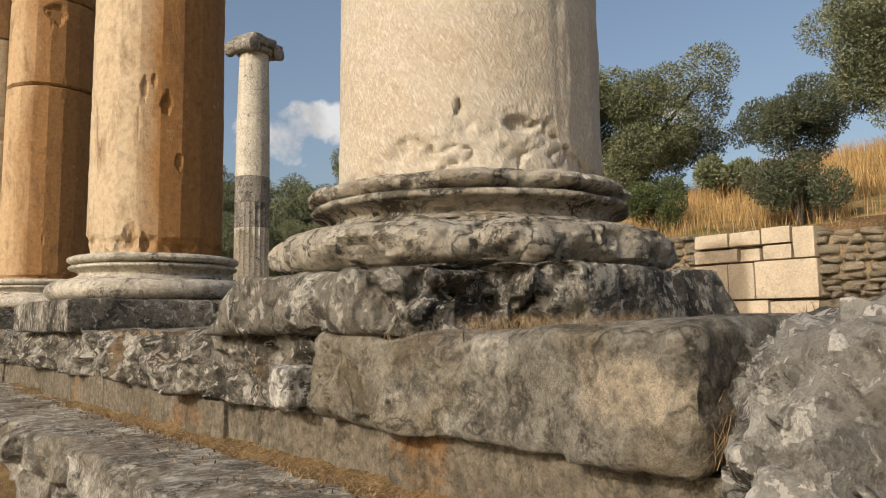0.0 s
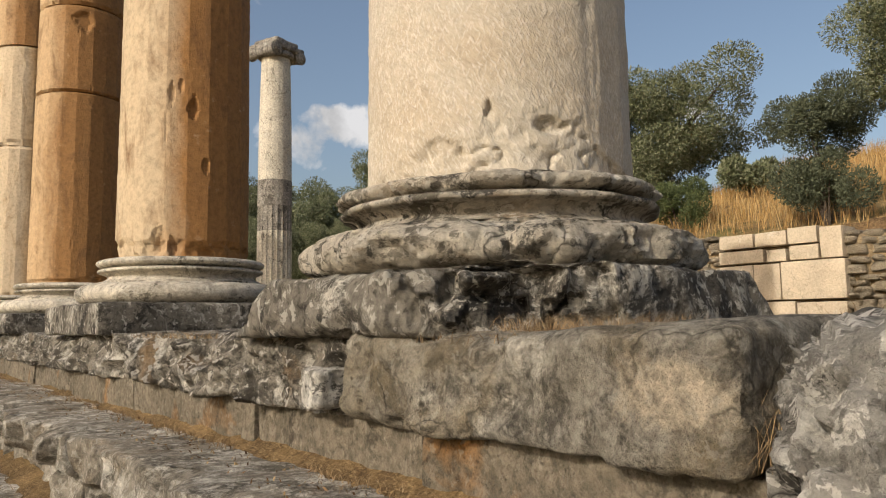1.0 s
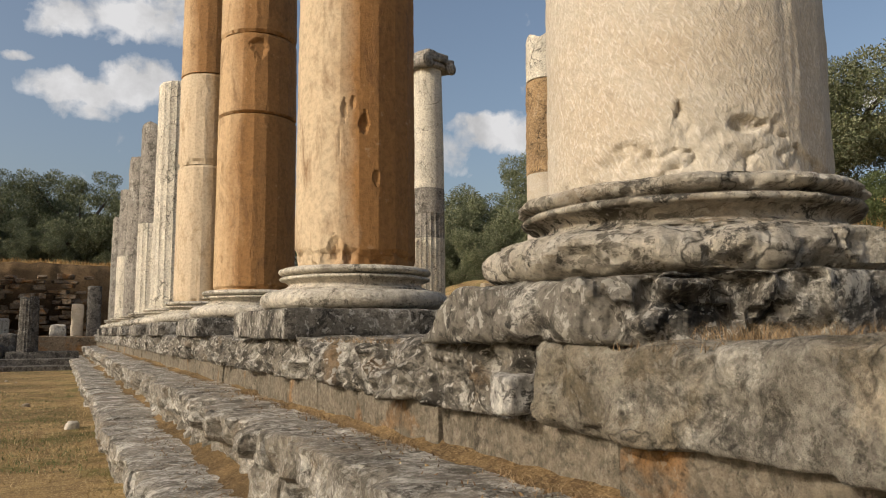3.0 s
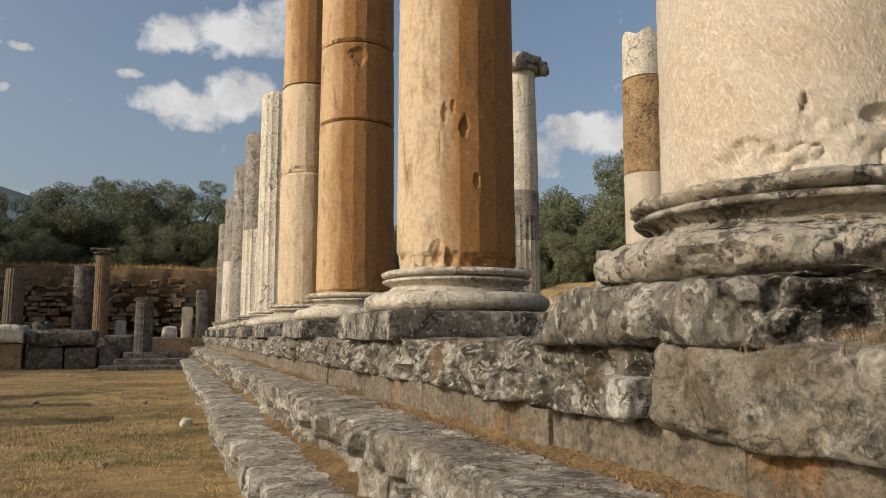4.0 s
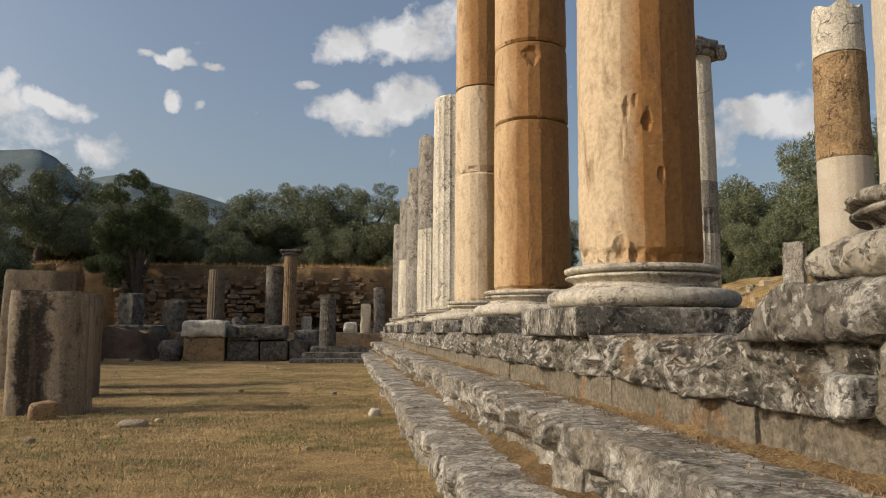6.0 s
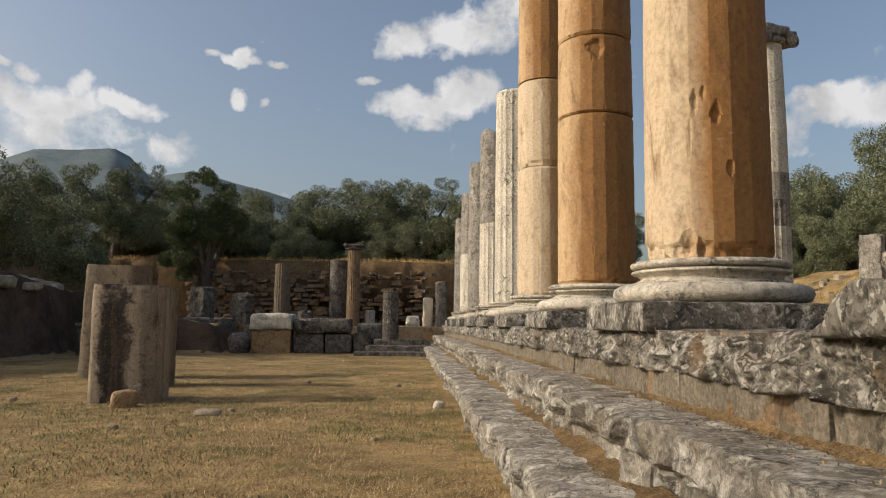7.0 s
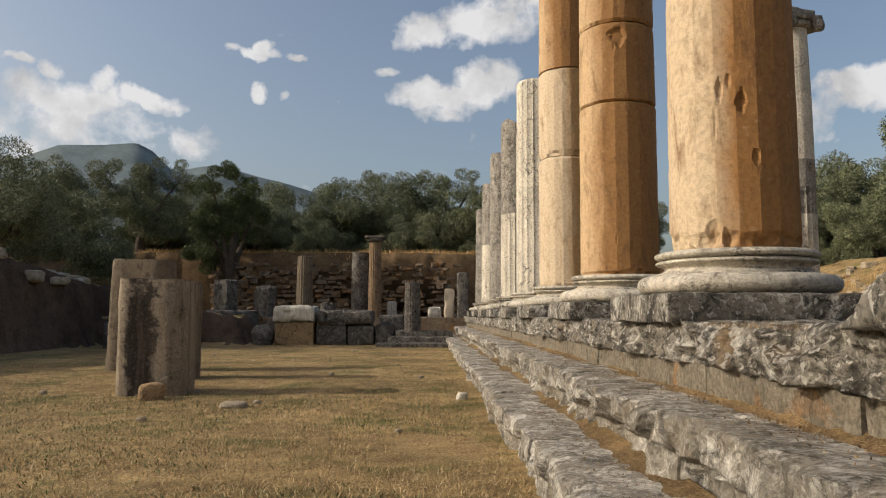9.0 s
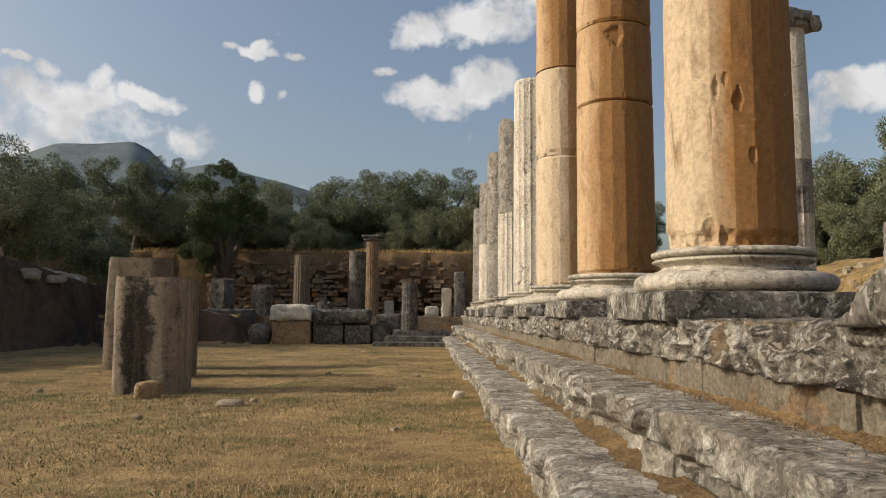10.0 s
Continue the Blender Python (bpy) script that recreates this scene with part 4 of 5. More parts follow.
def leaf_cloud(centres, sizes, count, leaf, rs, flat=0.8, up=0.25, wide=0.2):
    """Many small pointed leaves on and in clumps."""
    centres, sizes = np.array(centres), np.array(sizes)
    w = sizes ** 2
    idx = rs.choice(len(centres), count, p=w / w.sum())
    d = rs.normal(size=(count, 3))
    d /= np.linalg.norm(d, axis=1)[:, None]
    rad = rs.uniform(0.2, 1.0, count) ** 0.5
    pos = centres[idx] + d * (sizes[idx] * rad)[:, None] * np.array([1, 1, flat])
    axis = d * 0.8 + rs.normal(size=(count, 3)) * 0.7
    axis[:, 2] += up
    axis /= np.linalg.norm(axis, axis=1)[:, None]
    side = np.cross(axis, rs.normal(size=(count, 3)))
    side /= np.linalg.norm(side, axis=1)[:, None]
    L = leaf * rs.uniform(0.6, 1.4, count)[:, None]
    v = np.stack([pos, pos + axis * L * 0.5 + side * L * wide, pos + axis * L, pos + axis * L * 0.5 - side * L * wide], 1).reshape(-1, 3)
    f = np.arange(count * 4).reshape(-1, 4)
    return v, f


def olive_tree(name, seed, height=5.5, spread=2.6, leaves=9000, leaf=0.17, mat=None, label="", trunk_h=0.24, cat="tree"):
    rs = np.random.RandomState(seed)
    top = tagged(new(name), label or "grey-green olive tree with a gnarled trunk", cat, "olive trees round the excavation")
    pts, rad = [], []
    bend = rs.uniform(-0.3, 0.3, 2)
    th = height * trunk_h
    for i in range(7):
        s = i / 6
        pts.append((bend[0] * s * s * 1.5 + 0.06 * math.sin(5 * s + seed), bend[1] * s * s * 1.5, th * s - 0.25))
        rad.append(height * 0.045 * (1.45 - s * 0.75))
    trunk = make("trunk", *tube(pts, rad, 9, seed), M_BARK, top)
    fork = Vector(pts[-1])
    centres, sizes, limbs = [], [], []
    nl = 7
    for k in range(nl):
        a = 2 * math.pi * k / nl + rs.uniform(-0.4, 0.4)
        reach = spread * rs.uniform(0.45, 0.95)
        tip = fork + Vector((math.cos(a) * reach, math.sin(a) * reach, (height - th) * rs.uniform(0.12, 0.85)))
        mid = fork.lerp(tip, 0.5) + Vector((rs.uniform(-.2, .2), rs.uniform(-.2, .2), 0.25))
        limbs.append(tube([fork - Vector((0, 0, 0.1)), mid, tip], [height * 0.026, height * 0.015, height * 0.005], 6, k))
        for s in (0.55, 0.8, 1.0):
            for _ in range(3):
                c = fork.lerp(tip, s) + Vector(rs.normal(size=3) * spread * 0.16)
                centres.append(tuple(c))
                sizes.append(spread * rs.uniform(0.15, 0.29))
    for _ in range(7):
        c = fork + Vector((rs.normal() * spread * 0.35, rs.normal() * spread * 0.35, (height - th) * rs.uniform(0.6, 0.92)))
        centres.append(tuple(c))
        sizes.append(spread * rs.uniform(0.16, 0.28))
    for vf in limbs:
        make("limb", *vf, M_BARK, trunk)
    make("crown", *leaf_cloud(centres, sizes, leaves, leaf, rs), mat or M_OLIVE, top, smooth=False)
    return top


def plant(tree, x, y, scale=1.0, turn=0.0, z=None):
    return copy_thing(tree, Matrix.LocRotScale((x, y, ground_z(x, y) if z is None else z), Euler((0, 0, turn)), (scale, scale, scale)))


PROTO = [olive_tree("olive_tree", 11, 5.6, 2.9, 60000, 0.10), olive_tree("olive_tree", 12, 5.0, 2.7, 56000, 0.10), olive_tree("olive_tree", 13, 6.0, 2.6, 56000, 0.10),
         olive_tree("olive_tree", 14, 4.4, 2.4, 50000, 0.10)]
first = [(-4.8, 43.5), (-8.5, 44.0), (0.6, 45.0), (3.0, 41.0)]
for tree, (tx, ty) in zip(PROTO, first):
    tree.matrix_world = pose(tx, ty, ground_z(tx, ty), 0, 0, 40 * tx)
tq = random.Random(21)
spots = [(-12.5, 41, 1.05), (-16, 43, 1.0), (-19.5, 40, 1.1), (-23.5, 42, 1.05), (-27, 39, 1.05), (-31, 41, 1.1), (-14, 36, 0.95), (-20, 34, 1.0), (-25, 33, 1.0), (-10.5, 47, 1.0),
         (-2, 48, 1.0), (5.5, 48, 1.0), (8.5, 43, 1.0), (-18, 50, 1.15), (-28, 50, 1.2), (-36, 46, 1.2), (-5, 54, 1.05), (12, 46, 1.0), (-22.5, 28, 0.95), (-17.5, 27.5, 0.9),
         (-14.2, 24.5, 0.9), (-13.6, 29.5, 0.95), (13.5, 33, 0.95), (16, 29, 1.0), (19, 26, 1.05), (18.5, 33, 1.1), (22, 29, 1.1), (25, 34, 1.1), (22.5, 22.5, 1.0), (15.5, 38, 1.0), (29, 27, 1.2), (26, 20, 1.1)]
for k, (tx, ty, s) in enumerate(spots):
    plant(PROTO[k % 4], tx, ty, s * tq.uniform(0.92, 1.08) * (0.84 if tx < -7 else 0.95), tq.uniform(0, 6.28))
for k in range(36):
    tx, ty = tq.uniform(-30, 9), tq.uniform(37, 46)
    plant(PROTO[k % 4], tx, ty, tq.uniform(0.5, 0.75), tq.uniform(0, 6.28), ground_z(tx, ty) - 0.7)
for k in range(10):
    tx, ty = tq.uniform(13, 24), tq.uniform(22, 36)
    plant(PROTO[k % 4], tx, ty, tq.uniform(0.6, 0.85), tq.uniform(0, 6.28), ground_z(tx, ty) - 0.8)
olive = olive_tree("olive_tree", 31, 4.4, 2.5, 120000, 0.07, label="old olive tree with twisted limbs on the grassy slope")
olive.matrix_world = pose(15.2, 10.6, ground_z(15.2, 10.6) - 0.1, 0, 0, 30)
olive = olive_tree("olive_tree", 33, 4.4, 2.7, 120000, 0.07, label="spreading olive tree at the top of the grassy slope")
olive.matrix_world = pose(18.8, 5.4, ground_z(18.8, 5.4) - 0.1, 0, 0, 80)
dark = olive_tree("olive_tree", 35, 6.2, 1.6, 60000, 0.085, mat=M_BUSH, label="tall dark olive tree at the corner of the court", trunk_h=0.1)
dark.matrix_world = pose(-8.9, 33.6, 2.4, 0, 0, 0)


def bush(name, x, y, w, h, count, leaf, mat, label, seed, z=None):
    rs = np.random.RandomState(seed)
    top = tagged(new(name), label, "bush")
    gz = ground_z(x, y) if z is None else z
    top.matrix_world = pose(x, y, gz)
    cs, ss, stems = [], [], []
    for k in range(16):
        a, q = rs.uniform(0, 6.28), rs.uniform(0.1, 1) ** 0.6
        c = (math.cos(a) * w * 0.38 * q, math.sin(a) * w * 0.38 * q, h * rs.uniform(0.2, 0.85))
        cs.append(c)
        ss.append(min(w, h) * rs.uniform(0.13, 0.24))
        if k < 8:
            stems.append(tube([(0, 0, -0.1), (c[0] * 0.4, c[1] * 0.4, c[2] * 0.6), c], [0.02, 0.013, 0.004], 5, k))
    for vf in stems:
        make("stem", *vf, M_BARK, top)
    make("leaves", *leaf_cloud(cs, ss, count, leaf, rs, 1.0, 0.5), mat, top, smooth=False)
    return top


bush("bush", 10.98, 4.75, 1.5, 2.1, 42000, 0.042, M_PINE, "feathery grey-green bush growing on the slope above the wall", 5)
bush("bush", 11.5, 7.5, 1.2, 1.0, 14000, 0.045, M_BUSH, "low bright green bush on the slope", 6)
bush("bush", 14.2, 7.6, 1.6, 1.0, 8000, 0.08, M_OLIVE, "small olive scrub on the crest of the slope", 7)

# ---------- inner row ----------
def inner_column(x, y, label, drums, capital=False, r=0.355):
    top = tagged(new("column"), label, "column", "columns of the inner row")
    top.matrix_world = pose(x, y, STY_Z - 0.02, 0, 0, 20)
    for z0, z1, mat, ra, rb, kw in drums:
        make("drum", *shaft(ra, rb, z0, z1, x + z0, **kw), mat, top, sharp=20)
    if capital:
        zt = drums[-1][1]
        cap = make("capital", *lathe([(0.0, zt - 0.01)] + arc(0.31, zt, zt + 0.14, 0.09) + [(0.0, zt + 0.145)], 40, 3, 0.006, 0.02), M_GREY, top, "grey weathered Ionic capital")
        v, f = worn_block((-0.44, -0.40, zt + 0.13), (0.44, 0.40, zt + 0.27), 0.05, 0.02, 0.015, 0.06, 5)
        make("abacus", v, f, M_GREY, cap)
        v, f = worn_block((-0.36, -0.36, zt + 0.25), (0.30, 0.30, zt + 0.36), 0.05, 0.03, 0.02, 0.1, 6)
        make("cushion", v, f, M_GREY, cap)
        for sx in (-1, 1):
            for sy in (-1, 1):
                prof = [(0.0, 0.0), (0.15, 0.0), (0.15, 0.03), (0.11, 0.035), (0.11, 0.055), (0.07, 0.06), (0.07, 0.08), (0.03, 0.085), (0.0, 0.09)]
                v, f = lathe(prof, 24, 4 + sx, 0.003)
                v = np.stack([v[:, 0], v[:, 2] * sy, v[:, 1]], -1) + np.array([sx * 0.36, sy * 0.34, zt + 0.09])
                make("volute", v, f if sy < 0 else [q[::-1] for q in f], M_GREY, cap)
            v, f = lathe([(0.0, -0.35), (0.14, -0.35), (0.10, -0.1), (0.10, 0.1), (0.14, 0.35), (0.0, 0.35)], 24, 8 + sx, 0.006)
            v = np.stack([v[:, 0], v[:, 2], v[:, 1]], -1) + np.array([sx * 0.36, 0, zt + 0.09])
            make("bolster", v, [q[::-1] for q in f], M_GREY, cap)
    return top


FL = dict(flute=0.05, seg=6, dz=0.06)
inner_column(7.1, 14.1, "tall white and grey marble column that keeps its Ionic capital",
             [(-0.02, 1.98, M_WHITE, 0.36, 0.352, FL), (1.984, 2.5, M_GREY, 0.352, 0.35, FL), (2.5, 3.03, M_GREY, 0.352, 0.35, dict(rough=0.005, seg=5)),
              (3.034, 4.27, M_WHITE, 0.347, 0.335, dict(rough=0.003, seg=5, dz=0.05)), (4.274, 5.62, M_WHITE, 0.333, 0.30, dict(rough=0.003, seg=5, dz=0.05))], True)
inner_column(7.16, 9.78, "white column patched with a brown drum, broken off at the top",
             [(-0.02, 2.52, M_CREAM, 0.375, 0.365, dict(rough=0.004, seg=5, dz=0.05)), (2.524, 4.06, M_BROWN, 0.37, 0.352, dict(rough=0.012, seg=6, dz=0.03, head=0.03)),
              (4.064, 4.85, M_WHITE, 0.35, 0.342, dict(rough=0.004, seg=6, dz=0.03, top_break=0.25))])

# ---------- back wall of the stoa ----------
wall = tagged(new("back_wall"), "low ruined rubble wall with a stretch of squared cream blocks", "wall", kind="structure")
ASH = [(5.98, 5.46, 1.10, 1.29), (5.44, 4.9, 1.10, 1.29), (4.88, 4.24, 1.10, 1.27), (5.98, 5.47, 1.31, 1.81), (5.46, 5.08, 1.31, 1.81), (5.07, 4.23, 1.31, 1.82), (5.97, 5.30, 1.83, 2.02),
       (5.26, 4.98, 1.83, 2.0), (4.95, 4.55, 1.83, 2.03), (4.53, 4.25, 1.83, 2.24), (5.97, 5.45, 2.05, 2.25), (5.43, 4.97, 2.05, 2.25), (4.95, 4.56, 2.05, 2.27)]
for k, (ya, yb, za, zb) in enumerate(ASH):
    v, f = worn_block((10.16 + 0.02 * rng.random(), yb, za), (10.62, ya, zb), 0.05, 0.012, 0.005, 0.02, 200 + k)
    make("ashlar_block", v, f, M_ASHLAR, wall, sharp=45)


def rubble_mesh(seed, w=1.0, d=1.0, h=1.0):
    rs = np.random.RandomState(seed)
    bm = bmesh.new()
    bmesh.ops.create_icosphere(bm, subdivisions=2, radius=0.5)
    for q in bm.verts:
        p = np.array(q.co)
        p = np.sign(p) * np.abs(p) ** 0.42 * 0.62
        n = float(fbm(np.array([p * 2.2 + seed * 5]), 3)[0])
        q.co = Vector(p * (1 + 0.32 * n) * np.array([d, w, h]))
    me = bpy.data.meshes.new("stone")
    bm.to_mesh(me)
    bm.free()
    me.materials.append(M_RUBBLE)
    me.shade_smooth()
    me.set_sharp_from_angle(angle=radians(40))
    return me


STONES = [rubble_mesh(k) for k in range(8)]
sq = random.Random(77)


def lay_stones(parent, y0, y1, z0, z1, x, size=(0.14, 0.34), high=(0.07, 0.15)):
    z = z0
    while z < z1:
        h = sq.uniform(*high)
        y = y0 + sq.uniform(-0.1, 0)
        while y < y1:
            w = sq.uniform(*size)
            ob = new("stone", STONES[sq.randrange(8)])
            ob.parent = parent
            ob.matrix_basis = Matrix.LocRotScale((x + sq.uniform(-0.03, 0.05) + (z - z0) * 0.08, y + w / 2, z + h / 2 + sq.uniform(-0.02, 0.02)), Euler((sq.uniform(-0.12, 0.12), 0, 0)),
                                                 (0.4, w * 0.98, h * 1.02))
            y += w
        z += h * 0.93


v, f = worn_block((10.34, 1.4, 0.9), (10.75, 8.8, 2.12), 0.12, 0.03, 0.02, 0.05, 3)
make("wall_core", v, f, M_FILL, wall)
lay_stones(wall, 1.8, 4.2, 1.05, 2.15, 10.37)
lay_stones(wall, 6.0, 8.6, 1.05, 2.25, 10.37)


def stone_heap(name, spots, mat, label, cat="stones", kind="stuff"):
    """Loose stones joined into one mesh."""
    parts = []
    for x, y, z, w, d, h, a in spots:
        v = np.array([(i, j, k) for i in (-.5, .5) for j in (-.5, .5) for k in (-.5, .5)]) + np.random.RandomState(int(abs(x * 731 + y * 377 + z * 91)) % 99991).uniform(-0.13, 0.13, (8, 3))
        v = v * np.array([w, d, h])
        c, s = math.cos(a), math.sin(a)
        v = np.stack([v[:, 0] * c - v[:, 1] * s + x, v[:, 0] * s + v[:, 1] * c + y, v[:, 2] + z], -1)
        parts.append((v, [(0, 1, 3, 2), (4, 6, 7, 5), (0, 4, 5, 1), (2, 3, 7, 6), (0, 2, 6, 4), (1, 5, 7, 3)]))
    ob = make(name, *join(parts), mat, smooth=False)
    bv = ob.modifiers.new("soft_edges", 'BEVEL')
    bv.width = 0.02
    bv.segments = 1
    return tagged(ob, label, cat, kind=kind)


hq = random.Random(5)
sp = []
for _ in range(420):
    y = hq.uniform(9, 32)
    x = 10.0 + abs(hq.gauss(0, 1.3))
    w = hq.uniform(0.12, 0.45)
    sp.append((x, y, ground_z(x, y) + w * 0.12, w, w * hq.uniform(0.6, 1), w * hq.uniform(0.4, 0.8), hq.uniform(0, 3)))
stone_heap("rubble_slope", sp, M_RUBBLE, "tumbled pale rubble on the bank behind the inner columns")
sp = []
for c in range(13):
    z = 0.9 + c * 0.2
    x = -9.5
    while x < 1.6:
        w = hq.uniform(0.18, 0.55)
        if hq.random() > 0.22 + 0.05 * max(0, c - 6):
            sp.append((x, 33.75 + hq.uniform(-0.08, 0.1) + 0.8 * float(fbm(np.array([[x * .25, 33.7 * .25, 0]]), 4)[0]), z + hq.uniform(-0.04, 0.04), w, 0.6, hq.uniform(0.10, 0.22), hq.uniform(-0.25, 0.25)))
        x += w
stone_heap("terrace_wall", sp, M_FAR, "dark rubble terrace wall under the olive grove", "wall")

# upright slab behind the inner row
v, f = worn_block((-0.14, -0.30, -0.2), (0.14, 0.30, 1.55), 0.06, 0.05, 0.02, 0.12, 61)
stele = make("standing_stone", v, f, M_GREY, sharp=50)
stele.matrix_world = pose(12.35, 19.2, ground_z(12.35, 19.2), 0, 3, 35)
tagged(stele, "grey upright slab with a rounded top on the rubble bank", "stone")

# ---------- boulder at the broken end of the platform ----------
def rock(name, loc, size, seed, mat, label, rough=0.10, sub=5, turn=0.0, sharpness=0.7, holes=0.0):
    bm = bmesh.new()
    bmesh.ops.create_icosphere(bm, subdivisions=sub, radius=1.0)
    p = np.array([q.co for q in bm.verts])
    p = np.sign(p) * np.abs(p) ** sharpness
    q = p * 1.3 + seed * 7.1
    n = fbm(q, 4) * rough * 2.2 + (0.5 - np.abs(fbm(q * 3, 3))) * rough * 0.9 + fbm(q * 9, 3) * rough * 0.35
    if holes:
        n = n - holes * np.clip(fbm(q * 3.3 + 5, 3) - 0.22, 0, 0.25) * 4
    if sub > 4:
        n = n + rough * 0.55 * chunky(q * 2.2) + rough * 0.2 * chunky(q * 5 + 3)
    p = p * (1 + n[:, None]) * np.array(size)
    for b, co in zip(bm.verts, p):
        b.co = Vector(co)
    me = bpy.data.meshes.new(name)
    bm.to_mesh(me)
    bm.free()
    me.materials.append(mat)
    me.shade_smooth()
    me.set_sharp_from_angle(angle=radians(50))
    ob = new(name, me)
    ob.matrix_world = pose(*loc, 0, 0, turn)
    return tagged(ob, label, "stone")


rock("broken_block", (1.60, 0.24, 0.66), (0.41, 0.43, 0.38), 3, M_ROCK, "pitted grey marble boulder wedged at the broken end of the platform", 0.10, 6, 20, 0.5, 0.55)
rock("broken_block", (1.75, -0.75, 0.55), (0.45, 0.6, 0.50), 4, M_ROCK, "broken pale marble block at the end of the platform", 0.1, 5, 0, 0.6)

# ---------- things in the court ----------
def pier(name, x, y, w, d, h, seed, label, turn=0.0, lean=0.0, mat=None):
    """A standing stump of a double half-column pier: two rounded ends and a hollow between."""
    nu, nv = 72, int(h / 0.03)
    th = np.linspace(0, 2 * np.pi, nu, endpoint=False)
    TH, Z = np.meshgrid(th, np.linspace(-0.15, h, nv))
    TH, Z = TH.ravel(), Z.ravel()
    c, s = np.cos(TH), np.sin(TH)
    px = w / 2 * np.sign(c) * np.abs(c) ** 0.4
    py = d / 2 * np.sign(s) * np.abs(s) ** 0.45 * (1 - 0.06 * np.exp(-((px + 0.07 * w) / (w * 0.16)) ** 2))
    py = py * (1 + 0.03 * fbm(np.stack([px * 9, 0 * px + seed, Z * 0.7], -1), 3))
    q = np.stack([px, py, Z], -1) + seed * 3.3
    n = 1 + 0.018 * fbm(q * 2, 4) + 0.012 * fbm(q * 12, 3) + 0.05 * np.clip(0.25 - Z, 0, 1) * fbm(q * 6, 3)
    top = np.clip((Z - h + 0.12) / 0.12, 0, 1)
    n = n * (1 - 0.03 * top * (1 + fbm(q * 5, 3)))
    v = np.stack([px * n, py * n, Z + top * 0.03 * fbm(q * 2, 3)], -1)
    f = grid_faces(nu, nv, True).tolist()
    v = np.concatenate([v, [[0, 0, h]]])
    for i in range(nu):
        f.append((len(v) - 1, (nv - 1) * nu + i, (nv - 1) * nu + (i + 1) % nu))
    ob = make(name, v, f, mat or M_PIER, sharp=45)
    ob.matrix_world = pose(x, y, ground_z(x, y), 0, lean, turn)
    return tagged(ob, label, "pillar", "stumps of piers in the court")


M_PIER = stone("pier_marble", (0.29, 0.235, 0.17), (0.15, 0.115, 0.08), (0.50, 0.44, 0.35), dark_at=(0.52, 0.66), bump=0.7, speckle=0.6, streak=0.75, soot_hole=(0.035, 0.03, 0.025), soot_hole_at=(0.56, 0.62), spot=0.1, soot_stretch=(1, 1, 0.15), cracks=0.4,
               patch=((-0.12, -0.40, 0.80), (0.20, 0.4, 1.4), (0.05, 0.04, 0.032)))
# Browner pier marble, darkened for the shade on rear stumps and one far shaft.
M_PIER_SHADED = stone("shaded_brown_pier_marble", (0.20, 0.155, 0.105), (0.10, 0.075, 0.05), (0.34, 0.28, 0.21), dark_at=(0.50, 0.64), bump=0.8, speckle=0.5, streak=0.6, spot=0.3, cracks=0.4)
pier("pier_stump", -3.62, 10.1, 0.90, 0.80, 1.50, 1, "cream marble pier stump with black streaks, standing in dry grass", 4)
pier("pier_stump", -5.42, 14.2, 1.05, 0.8, 2.05, 2, "taller grey-brown pier stump standing in dry grass", -3, 1.5, M_PIER_SHADED)
pier("pier_stump", -4.24, 12.3, 0.95, 0.8, 1.56, 3, "dark marble pier stump in shade behind another", 2, 0.0, M_PIER_SHADED)
rock("loose_stone", (-3.4, 9.35, 0.08), (0.16, 0.09, 0.13), 8, M_BROWN, "ochre stone leaning at the foot of a pier stump", 0.12, 3, 30, 0.55)
rock("loose_stone", (-2.2, 8.6, 0.02), (0.15, 0.10, 0.05), 9, M_RUBBLE, "flat stone half sunk in dry grass", 0.12, 3, 10, 0.55)
rock("loose_stone", (0.42, 9.3, 0.03), (0.07, 0.06, 0.07), 12, M_BASE, "small pale stone beside the lowest step", 0.12, 3, 10, 0.55)
for k in range(26):
    x, y = hq.uniform(-7.5, 0.3), hq.uniform(4, 24)
    s = hq.uniform(0.02, 0.06)
    rock("pebble", (x, y, ground_z(x, y) + s * 0.3), (s, s * 0.8, s * 0.6), 20 + k, M_RUBBLE, "small brown stone lying in dry grass", 0.12, 2, hq.uniform(0, 180), 0.6)

# ---------- far side of the court ----------
def block(name, lo, hi, mat, label, seed, chip=0.08, rough=0.03, step=0.09, turn=0.0):
    c = (np.array(lo) + np.array(hi)) / 2
    c[2] = lo[2]
    v, f = worn_block(np.array(lo) - c, np.array(hi) - c, step, 0.03, rough, chip, seed)
    ob = make(name, v, f, mat, sharp=50)
    ob.matrix_world = pose(*c, 0, 0, turn)
    return tagged(ob, label, "stone block", "stone blocks at the far side of the court")


block("stone_block", (-5.3, 26.0, 0.0), (-3.98, 27.0, 0.80), M_BROWN, "ochre stone block carrying a pale weathered block", 301)
block("stone_block", (-5.38, 25.9, 0.80), (-3.95, 27.1, 1.36), M_WHITE, "pale weathered block with a ragged top", 302, 0.2, 0.06)
block("stone_block", (-3.9, 26.1, 0.0), (-2.85, 27.0, 0.70), M_DARK, "squared grey block in a row", 303)
block("stone_block", (-2.8, 26.1, 0.0), (-1.9, 27.0, 0.68), M_DARK, "squared grey block in a row", 304)
block("stone_block", (-3.9, 26.0, 0.70), (-1.95, 27.1, 1.20), M_DARK, "long weathered block with a scalloped grey top", 305, 0.2, 0.08)
block("stone_block", (-1.85, 26.2, 0.0), (-1.25, 26.9, 0.72), M_DARK, "small grey block at the end of a row", 306)
block("stone_block", (-1.8, 27.2, 0.0), (-0.9, 28.0, 1.05), M_DARK, "grey block lying behind a row of blocks", 307, 0.15)
